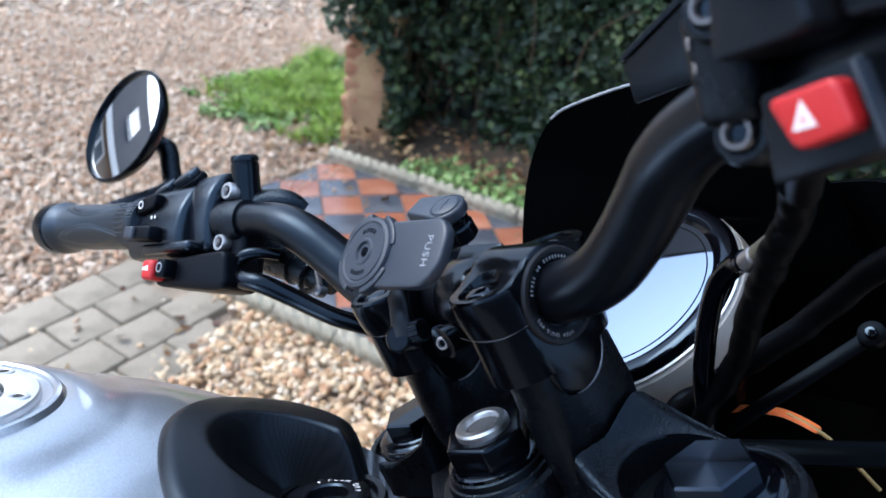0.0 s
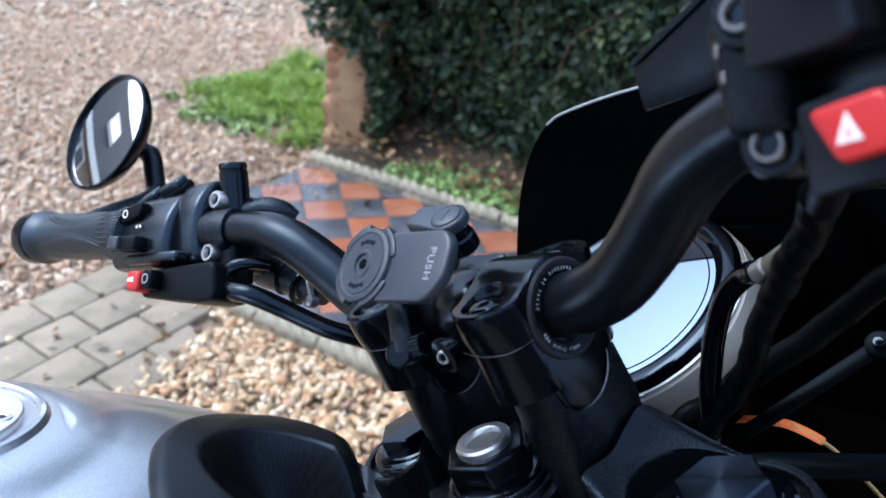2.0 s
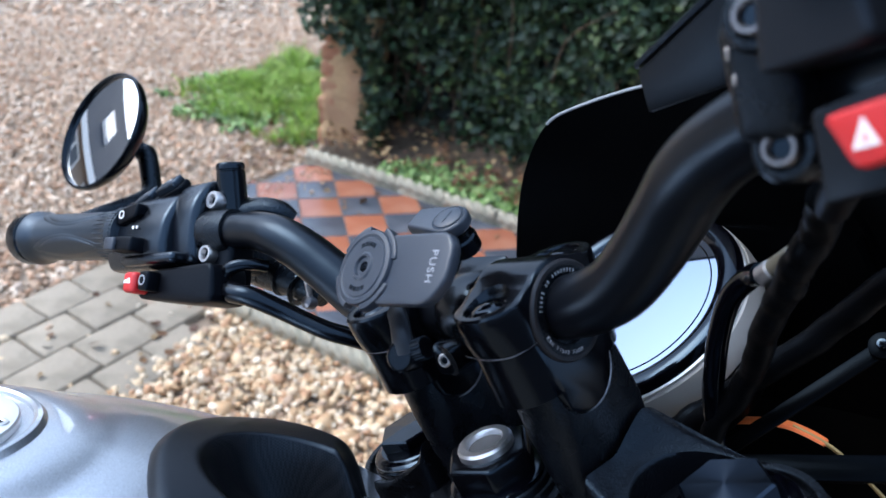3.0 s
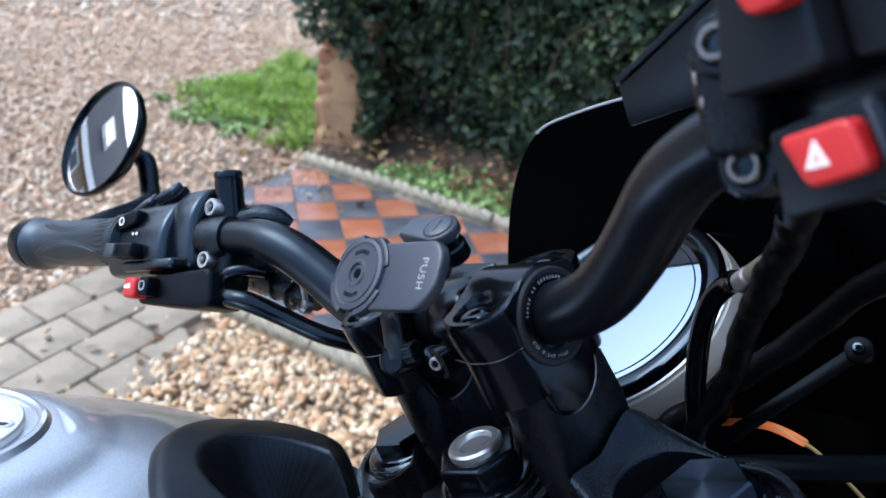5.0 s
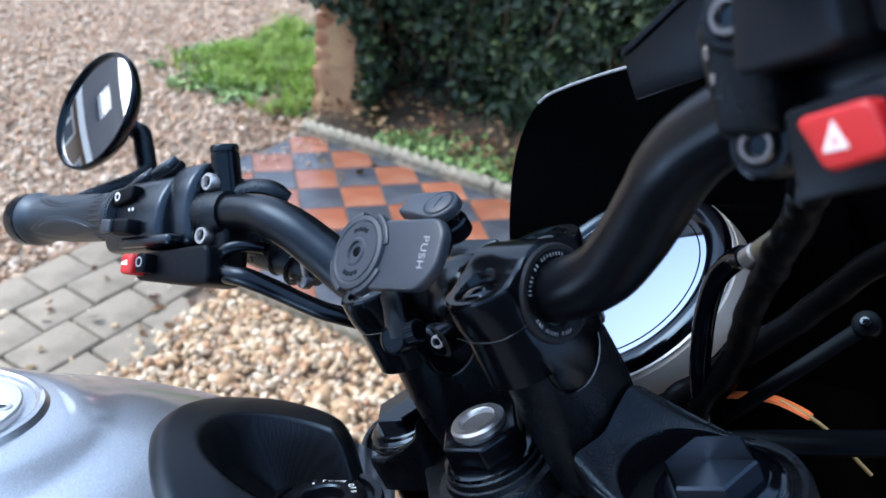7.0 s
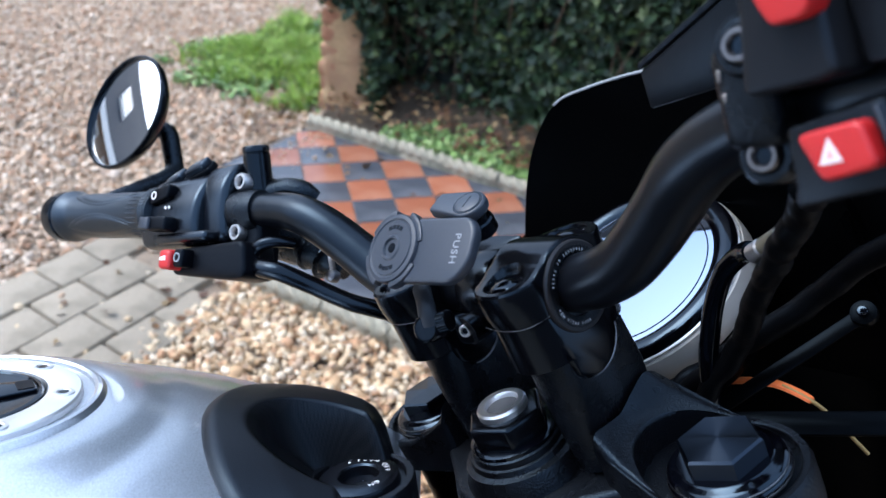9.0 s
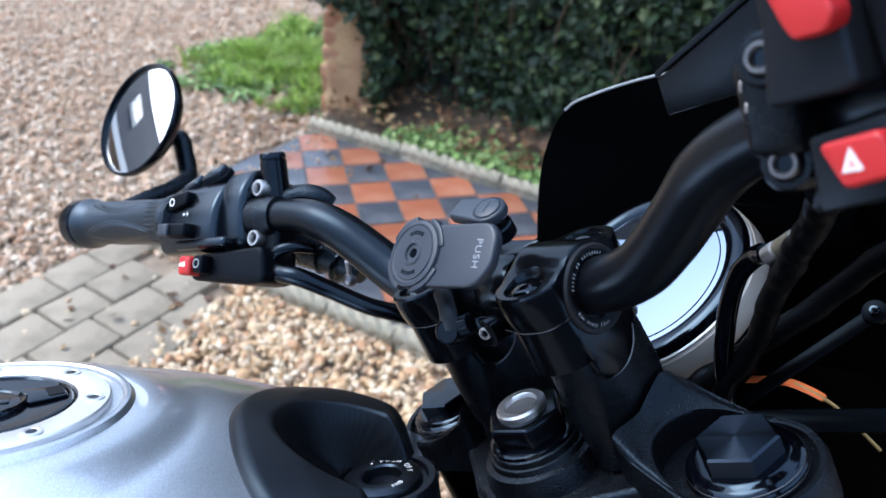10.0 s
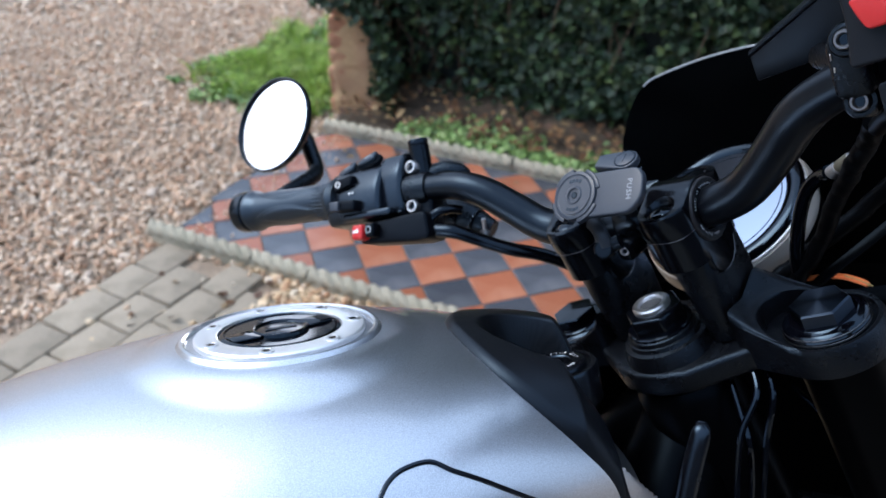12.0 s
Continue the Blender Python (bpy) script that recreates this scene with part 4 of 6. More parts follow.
def riser(side):
    """One handlebar riser: cast foot, block and top clamp, with two sunk bolts and a ring round the bar."""
    u0, u1 = (0.0265, 0.0646) if side > 0 else (-0.0646, -0.0265)
    mid = (u0 + u1) / 2
    block = [(-0.0125, 0.0572), (-0.0118, 0.0440), (-0.0112, 0.0312), (-0.004, 0.0308), (0.0005, 0.0305)]
    for k in range(11):
        a = radians(188 + 16.4 * k)
        block.append((0.0225 + 0.0205 * math.cos(a), 0.034 + 0.0205 * math.sin(a)))
    block += [(0.0445, 0.0305), (0.0615, 0.0318), (0.063, 0.044), (0.0635, 0.0572), (0.045, 0.0575), (0.026, 0.0575), (0.005, 0.0575)]
    part("riser_block", rounded_bar(block, u0, u1, -0.0125, 0.0635), BLACK_ANODISED, bike, "black anodised riser block", True, radians(40))
    top = [(-0.0130, 0.0582), (-0.0148, 0.0650), (-0.0156, 0.0735), (-0.0153, 0.0772), (-0.0140, 0.0784), (-0.010, 0.0787), (-0.004, 0.0789), (0.0015, 0.0796), (0.006, 0.0809), (0.0095, 0.0822)]
    for k in range(9):
        a = radians(126 - 9 * k)
        top.append((BAR_V + 0.0248 * math.cos(a), BAR_W + 0.0010 + 0.0248 * math.sin(a)))
    top += [(0.0425, 0.0822), (0.046, 0.0809), (0.0505, 0.0796), (0.056, 0.0789), (0.062, 0.0787), (0.066, 0.0784), (0.0673, 0.0772), (0.0676, 0.0735), (0.0668, 0.065), (0.065, 0.0582), (0.045, 0.058), (0.026, 0.058), (0.005, 0.058)]
    holes = [(steer_frame((mid, v, 0.0752), (0, 0, 1)), k) for v, k in ((-0.0005, 1), (0.0525, -1))]
    bores = [lathe([(0, 0), (0.0104, 0), (0.0106, 0.0026), (0.0116, 0.0042), (0.0150, 0.016), (0, 0.016)], q, 40) for q, k in holes]
    cap = part("clamp_cap", cut_out(rounded_bar(top, u0, u1, -0.0156, 0.0676), bores), BLACK_ANODISED, bike, "black anodised bar clamp cap", True, radians(32))
    for q, k in holes:
        part("bolt", lathe([(0.0090, -0.001), (0.0090, 0.0012), (0.0086, 0.0018), (0.0070, 0.0030), (0.0042, 0.0040), (0, 0.0044)], q, 36), BLACK_GLOSS, cap, "domed black clamp bolt")
        part("washer", lathe([(0.0101, -0.001), (0.0101, 0.0006), (0.0095, 0.0009), (0.0091, 0.0006)], q, 36), DARK_STEEL, cap)
    # thin steel line where cap and block part
    low = [(u0 + 0.003, -0.0102, 0.0578), (mid, -0.0128, 0.0578), (u1 - 0.006, -0.0092, 0.0578), (u1 - 0.001, 0.000, 0.0580), (u1 + 0.0002, 0.0046, 0.0588)]
    part("bright_split", tube(low, 0.00016, STEER, 6, 4), DARK_STEEL, cap)
    f = steer_frame((side * 0.0646, BAR_V, BAR_W), (side, 0, 0), (0, 1, 0))
    part("collar_ring", lathe([(0.0206, 0.0012), (0.0207, 0.0018), (0.0226, 0.0018), (0.0234, 0.0010), (0.0236, -0.001)], f, 64), COLLAR_GREY, cap)
    part("collar_face", lathe([(0.0148, -0.001), (0.0150, 0.0012), (0.0158, 0.0017), (0.0206, 0.0017)], f, 64), BLACK_CAST, cap)
    g = steer_frame((side * 0.0265, BAR_V, BAR_W), (-side, 0, 0), (0, 1, 0))
    part("inner_ring", lathe([(0.0152, -0.001), (0.0156, 0.0012), (0.0168, 0.0016), (0.0226, 0.0016), (0.0232, -0.001)], g, 56), BLACK_ANODISED, cap)
    foot = [(0.002, -0.040), (0.0, -0.018), (-0.002, 0.008), (-0.0015, 0.0295), (0.0012, 0.0315)]
    for k in range(11):
        a = radians(186 + 16.8 * k)
        foot.append((0.0228 + 0.0217 * math.cos(a), 0.034 + 0.0217 * math.sin(a)))
    foot += [(0.0456, 0.0325), (0.0500, 0.0300), (0.058, 0.0), (0.0665, -0.040), (0.04, -0.040), (0.015, -0.040)]
    part("riser_foot", rounded_bar(foot, u0 + 0.0015, u1 - 0.0012, -0.0085, 0.075, taper=0.42), BLACK_CAST, bike, "black cast riser foot with a round notch", True, radians(40))
    arc = []
    for k in range(12):
        a = radians(250 + 10.5 * k)
        arc.append((u1 - 0.0016, 0.0228 + 0.0213 * math.cos(a), 0.034 + 0.0213 * math.sin(a), 0.0002 + 0.0006 * math.sin(math.pi * k / 11)))
    part("notch_edge", tube(arc, frame_m=STEER, segs=6, per=3), DARK_STEEL, cap)
    return cap, f


def top_yoke():
    """Cast top clamp: a plate with round ends for the fork legs, ribs and a boss for the stem."""
    right = []
    for k in range(13):
        a = radians(-105 + 190 * k / 12)
        right.append((0.117 + 0.0375 * math.cos(a), 0.024 + 0.0375 * math.sin(a)))
    right += [(0.1, 0.066), (0.066, 0.064), (0.0, 0.068)]
    left = [(-x, y) for x, y in reversed(right[:-1])]
    rear = [(-0.07, -0.004), (-0.048, -0.02), (-0.03, -0.0345), (-0.012, -0.04), (0.012, -0.04), (0.03, -0.0345), (0.048, -0.02), (0.07, -0.004)]
    yoke = part("top_yoke", prism(right + left + rear, 0.02, STEER @ pose(0, 0, -0.062), 0.004, 3), BLACK_CAST, bike, "black cast aluminium top yoke")
    for side in (1, -1):
        # cup round the fork, whose inner rim climbs to the riser foot as a cast web
        f = steer_frame((0.117 if side > 0 else -0.109, 0.024, 0), (0, 0, 1))
        crease = [(0.064, -0.016), (0.052, -0.0078), (0.038, -0.0105), (0.0241, -0.0148), (0.0118, -0.0132), (0.0010, -0.0122), (-0.004, -0.022)]
        run = spline(crease, 6)
        b = bmesh.new()
        rings = []
        n = 96
        for k in range(n):
            th = 360 * k / n
            a = radians(th)
            lift = max(0.0, -math.cos(a)) ** 1.6
            join = max(0.0, min(1.0, (78 - abs(th - 180)) / 14))
            join = join * join * (3 - 2 * join)
            ri, zi = 0.0335 + 0.0108 * lift, -0.0375 + 0.0155 * lift
            inner = Vector((0.117 + ri * math.cos(a), 0.024 + ri * math.sin(a), zi))
            outer = Vector((0.117 + 0.0372 * math.cos(a), 0.024 + 0.0372 * math.sin(a), -0.0372))
            pos = max(0.0, min(0.9999, (th - 106) / 148)) * (len(run) - 1)
            c1, c2 = run[int(pos)], run[min(len(run) - 1, int(pos) + 1)]
            t = pos - int(pos)
            top = Vector((0.0622, c1[0] * (1 - t) + c2[0] * t, c1[1] * (1 - t) + c2[1] * t))
            outer = outer.lerp(top, join)
            line = [Vector((inner.x + 0.0005 * math.cos(a), inner.y + 0.0005 * math.sin(a), -0.056)), inner + Vector((0, 0, -0.0035)), inner + Vector((0, 0, -0.0006))]
            edge = inner - Vector((0.0008 * math.cos(a), 0.0008 * math.sin(a), -0.0001)) * (-1)
            line.append(edge)
            for q in (0.25, 0.5, 0.75):
                p = edge.lerp(outer, q)
                p.z -= 0.0022 * math.sin(math.pi * q) * join
                line.append(p)
            line.append(outer)
            drop = Vector((outer.x - 0.001 * join, outer.y, outer.z - 0.0018))
            low = Vector((0.117 + 0.0388 * math.cos(a), 0.024 + 0.0388 * math.sin(a), -0.041)).lerp(drop, join)
            line += [low, Vector((low.x, low.y, -0.060))]
            rings.append([b.verts.new(STEER @ Vector((p.x if side > 0 else -p.x + 0.008 * min(1.0, (p.x - 0.0622) / 0.012), p.y, p.z))) for p in line])
        for k in range(n):
            r1, r2 = rings[k], rings[(k + 1) % n]
            for j in range(len(r1) - 1):
                b.faces.new((r1[j], r1[j + 1], r2[j + 1], r2[j]))
        part("fork_cup", b, BLACK_CAST, yoke, "", True, radians(60))
        leg = part("fork_leg", lathe([(0.027, -0.62), (0.027, -0.060), (0.0288, -0.059), (0.0290, -0.0415), (0.0296, -0.0405), (0.0296, -0.0372), (0.0286, -0.0362), (0.0286, -0.0344), (0.0276, -0.0335), (0.0262, -0.0326), (0.0240, -0.0322), (0.0228, -0.0312), (0, -0.0312)], f, 64), BLACK_GLOSS, bike, "gloss black fork leg with stepped cap")
        # dull black sleeve added over the gloss leg to keep sky reflections off
        part("dull_sleeve", lathe([(0.0285, -0.62), (0.0290, -0.30), (0.0290, -0.066), (0.0275, -0.064)], f, 48), BLACK_SCREEN, leg)
        part("ring", lathe([(0.0297, -0.0396), (0.02995, -0.0392), (0.02995, -0.0386), (0.0297, -0.0382)], f, 64), DARK_STEEL, leg)
        part("ring", lathe([(0.0287, -0.0357), (0.02895, -0.0354), (0.02895, -0.0350), (0.0287, -0.0347)], f, 64), DARK_STEEL, leg)
        hx = bmesh.new()
        rr = [[hx.verts.new((x, y, z)) for x, y in hexagon(r, 0.28)] for r, z in ((0.0208, -0.0312), (0.0208, -0.0222), (0.0196, -0.0210))]
        for r1, r2 in zip(rr, rr[1:]):
            for k in range(6):
                hx.faces.new((r1[k], r1[(k + 1) % 6], r2[(k + 1) % 6], r2[k]))
        apex = hx.verts.new((0, 0, -0.0203))
        for k in range(6):
            hx.faces.new((rr[2][k], rr[2][(k + 1) % 6], apex))
        cap = part("hex_cap", hx, TURNED_BLACK if side > 0 else BLACK_GLOSS, leg, "", False)
        cap.matrix_basis = f
    f = steer_frame((0, 0, 0), (0, 0, 1))
    part("stem_boss", lathe([(0.0385, -0.062), (0.0365, -0.038), (0.0335, -0.0300), (0.0300, -0.0290), (0.0290, -0.0260), (0.0276, -0.0255), (0.0272, -0.0220), (0.0260, -0.0210), (0, -0.0210)], f, 64), BLACK_CAST, yoke)
    nut = part("stem_nut", prism(hexagon(0.0242, 0.25), 0.0150, f @ pose(0, 0, -0.0190), 0.0022, 3), BLACK_ANODISED, bike, "black hexagonal stem nut")
    part("nut_washer", lathe([(0.0262, -0.0215), (0.0262, -0.0190), (0.0240, -0.0180), (0, -0.0180)], f, 48), BLACK_GLOSS, nut)
    part("stem_end", lathe([(0.0150, -0.009), (0.0150, -0.0008), (0.0140, 0.0006), (0.0104, 0.0006), (0.0096, -0.0004), (0.0093, -0.0045)], f, 56), STEEL, bike, "bright bored stem end")
    part("bore_floor", lathe([(0.0096, -0.0024), (0.004, -0.0028), (0, -0.0032)], f, 40), BORE_GREY, nut, "dull grey bore")
    part("stem_tube", lathe([(0.034, -0.3), (0.034, -0.058)], f, 32), BLACK_CAST, bike)


LEFT_FACE = basis(Vector((-0.2448, -0.03, 0.143)), Vector((0.9669, 0.2293, -0.1122)), Vector((-0.0412, 0.574, 0.8178)), Vector((0.252, -0.7861, 0.5644)))


def left_controls():
    """Clutch perch, mirror boss, switch housing with its buttons, and cable on the left bar."""
    a, b = Vector((-0.205, 0.0105, 0.1338)), Vector((-0.275, -0.012, 0.1475))
    d = (b - a).normalized()
    m = STEER @ axis_frame(a, d, (0, -0.79, 0.61))
    perch = part("clutch_perch", lathe([(0.0120, -0.012), (0.0148, -0.0115), (0.0154, -0.006), (0.0154, 0.008), (0.0148, 0.0115), (0.0120, 0.012)], m, 36), BLACK_CAST, bike, "black clutch lever perch with two bright bolts")
    for p in (Vector((-0.2085, 0.0149, 0.1563)), Vector((-0.2048, -0.0083, 0.1265))):
        fm = steer_frame(p, (0.25, -0.78, 0.56), (1, 0, 0))
        part("bolt_boss", lathe([(0.0088, -0.032), (0.0088, -0.0105), (0.0078, -0.0095), (0, -0.0095)], fm, 20), BLACK_CAST, perch)
        part("bolt", lathe([(0.0064, -0.0095), (0.0066, -0.009), (0.0066, -0.0012), (0.0058, 0), (0.0042, 0), (0.0037, -0.0008), (0.0035, -0.004), (0, -0.0042)], fm, 24), DULL_STEEL, perch)
        part("socket", lathe([(0.0036, -0.0036), (0, -0.0036)], fm, 6), BLACK_GLOSS, perch)
    # lever bracket and boot under and ahead of the bar
    part("lever_bracket", tube([(-0.262, 0.030, 0.112, 0.012), (-0.238, 0.040, 0.096, 0.0165), (-0.210, 0.045, 0.084, 0.0165), (-0.196, 0.046, 0.074, 0.013), (-0.180, 0.047, 0.063, 0.008)], frame_m=STEER, segs=14), BLACK_CAST, perch)
    part("bracket_arm", tube([(-0.215, 0.012, 0.128, 0.012), (-0.222, 0.026, 0.110, 0.012), (-0.225, 0.038, 0.094, 0.011)], frame_m=STEER, segs=12), BLACK_CAST, perch)
    for u, v, w in ((-0.226, 0.040, 0.092), (-0.208, 0.041, 0.083), (-0.194, 0.042, 0.074)):
        part("boot_fold", lathe([(0.0110, -0.0012), (0.0150, -0.0006), (0.0150, 0.0006), (0.0110, 0.0012)], steer_frame((u, v, w), (0.8, 0.05, -0.55)), 24), BLACK_PLASTIC, perch)
    part("adjuster_screw", lathe([(0.0048, -0.004), (0.0050, 0.001), (0.0044, 0.003), (0.0026, 0.0042), (0, 0.0045)], steer_frame((-0.1805, 0.034, 0.0655), (0.3, -0.75, 0.55)), 20), DARK_STEEL, perch)
    part("adjuster_stem", tube([(-0.1805, 0.036, 0.067, 0.0022), (-0.175, 0.037, 0.080, 0.0022)], frame_m=STEER, segs=10, per=2), DULL_STEEL, perch)
    # threaded boss for a mirror, with a plug
    pm = steer_frame((-0.2105, 0.0285, 0.1455), (0.06, 0.36, 0.93))
    boss = part("mirror_boss", lathe([(0.0106, -0.018), (0.0100, 0.000), (0.0100, 0.0240), (0.0094, 0.0246), (0.0094, 0.0254), (0.0100, 0.0260), (0.0099, 0.0288), (0.0090, 0.0302), (0.0076, 0.0306), (0, 0.0307)], pm, 32), BLACK_ANODISED, bike, "black threaded mirror boss with a plug")
    part("boss_web", tube([(-0.209, 0.030, 0.140, 0.009), (-0.197, 0.040, 0.138, 0.009), (-0.186, 0.047, 0.1315, 0.008), (-0.182, 0.052, 0.122, 0.006)], frame_m=STEER, segs=12, flat=0.8), BLACK_CAST, boss)
    # clutch cable: loop and sheath
    part("cable_sheath", tube([(-0.1860, -0.0145, 0.1015, 0.0066), (-0.1770, -0.0135, 0.0985, 0.0069), (-0.1640, -0.009, 0.0925, 0.0067), (-0.1530, 0.002, 0.0760, 0.0064), (-0.1430, 0.0075, 0.0655, 0.0062), (-0.1310, 0.0135, 0.0550, 0.0062), (-0.1214, 0.022, 0.0455, 0.0062), (-0.1144, 0.032, 0.0340, 0.0062), (-0.098, 0.047, 0.01, 0.0062)], frame_m=STEER, segs=18), BLACK_ANODISED, bike, "smooth black cable sheath below the bar")
    part("cable_elbow", tube([(-0.1890, -0.0140, 0.0965, 0.0050), (-0.1885, -0.0132, 0.1035, 0.0052), (-0.1850, -0.0090, 0.1105, 0.0050), (-0.1780, -0.004, 0.1130, 0.0046), (-0.1710, 0.004, 0.1100, 0.0042), (-0.167, 0.012, 0.1040, 0.0040)], frame_m=STEER, segs=14), BLACK_ANODISED, bike, "curved black cable elbow")
    # housing
    F = STEER @ LEFT_FACE
    # cross sections in (y, z), pushed along the bar
    along = Matrix(((0, 0, 1, 0), (1, 0, 0, 0), (0, 1, 0, 0), (0, 0, 0, 1)))
    barrel = round_outline([(-0.012, -0.048), (-0.012, -0.006), (0.004, -0.002), (0.022, -0.003), (0.040, -0.012), (0.0480, -0.029), (0.044, -0.048)], 0.012, 6)
    housing = part("switch_housing", prism(barrel, 0.070, F @ Matrix.Translation((-0.054, 0, 0)) @ along, 0.005, 4), BLACK_PLASTIC, bike, "black left switch housing with buttons")
    collar = round_outline([(-0.012, -0.050), (-0.012, -0.014), (0.010, -0.010), (0.034, -0.010), (0.0515, -0.022), (0.0530, -0.040), (0.046, -0.050)], 0.012, 6)
    part("ridge", prism(collar, 0.030, F @ Matrix.Translation((0.008, 0, 0)) @ along, 0.005, 4), BLACK_PLASTIC, housing)
    part("lower_body", prism(round_outline([(-0.012, -0.033), (-0.012, -0.014), (0.068, -0.011), (0.072, -0.037), (0.056, -0.0385)], 0.006), 0.03, F @ pose(0, 0, -0.036), 0.003, 3), BLACK_RUBBER, housing)
    part("inner_block", box((0.040, 0.050, 0.022), F @ pose(0.045, -0.008, -0.034), 0.005, 3), BLACK_RUBBER, housing)
    part("shelf", box((0.060, 0.008, 0.016), F @ pose(0.0, -0.006, -0.010), 0.003, 3), BLACK_PLASTIC, housing)
    for x, y, w, h, t in ((-0.036, 0.0405, 0.025, 0.0115, 18), (-0.0085, 0.0470, 0.025, 0.0105, 14)):
        rocker = F @ pose(x, y, -0.0275, -38, 0, t)
        part("button_base", prism(round_outline([(-w * 0.54, -h * 0.62), (w * 0.50, -h * 0.62), (w * 0.54, h * 0.62), (-w * 0.50, h * 0.62)], 0.004), 0.006, rocker, 0.0015, 3), BLACK_RUBBER, housing)
        part("rocker_button", prism(round_outline([(-w / 2, -h / 2), (w * 0.42, -h / 2), (w / 2, h / 2), (-w * 0.40, h / 2)], 0.0035), 0.0062, rocker @ pose(0, 0, 0.0052), 0.0026, 4), GRIP_RUBBER, housing)
        part("white_mark", prism([(-0.0045, -0.0009), (0.0045, -0.0009), (0.0035, 0.0009), (-0.0035, 0.0009)], 0.0003, rocker @ pose(0.002, 0.001, 0.0113)), GREY_INK, housing)
    part("flash_button", prism(round_outline([(-0.014, -0.0065), (0.010, -0.0045), (0.013, 0.0055), (-0.011, 0.0055)], 0.004), 0.009, F @ pose(-0.026, 0.0285, -0.009, 0, 0, 8), 0.0030, 4), BLACK_RUBBER, housing)
    part("icon_ring", lathe([(0.0022, 0), (0.0022, 0.0003), (0.0032, 0.0003), (0.0032, 0)], F @ pose(-0.0315, 0.0275, 0.0011), 20), WHITE_INK, housing)
    for k in (-1, 1):
        part("arrow_mark", prism([(-0.0014, 0), (0, -0.0014), (0.0014, 0), (0, 0.0014)], 0.0003, F @ pose(-0.0169 + 0.0022 * k, 0.0174, -0.0016)), WHITE_INK, housing)
    stick = part("indicator_switch", box((0.030, 0.0115, 0.012), F @ pose(-0.0200, 0.0045, 0.001, 0, 0, -4), 0.002, 3, taper=0.9), BLACK_RUBBER, housing)
    part("indicator_cap", box((0.012, 0.0095, 0.006), F @ pose(-0.0305, 0.0048, 0.0065, 0, 0, -4), 0.0015, 3), GREY_MOUNT, housing)
    part("horn_button", box((0.0135, 0.0145, 0.016), F @ pose(-0.0050, -0.0232, -0.002, 0, 0, -3), 0.003, 4), RED, housing, "red push button")
    part("white_mark", prism([(-0.0040, -0.0012), (0.0036, -0.0018), (0.0030, 0.0020), (-0.003, 0.0008)], 0.0003, F @ pose(-0.0055, -0.0225, 0.0061)), WHITE_INK, housing)
    part("grey_button", box((0.0105, 0.0135, 0.012), F @ pose(0.0090, -0.0225, -0.002, 0, 0, -3), 0.002, 3), BLACK_RUBBER, housing)
    part("icon_ring", lathe([(0.0026, 0), (0.0026, 0.0003), (0.0036, 0.0003), (0.0036, 0)], F @ pose(0.0086, -0.0222, 0.0041), 20), GREY_INK, housing)
    return housing


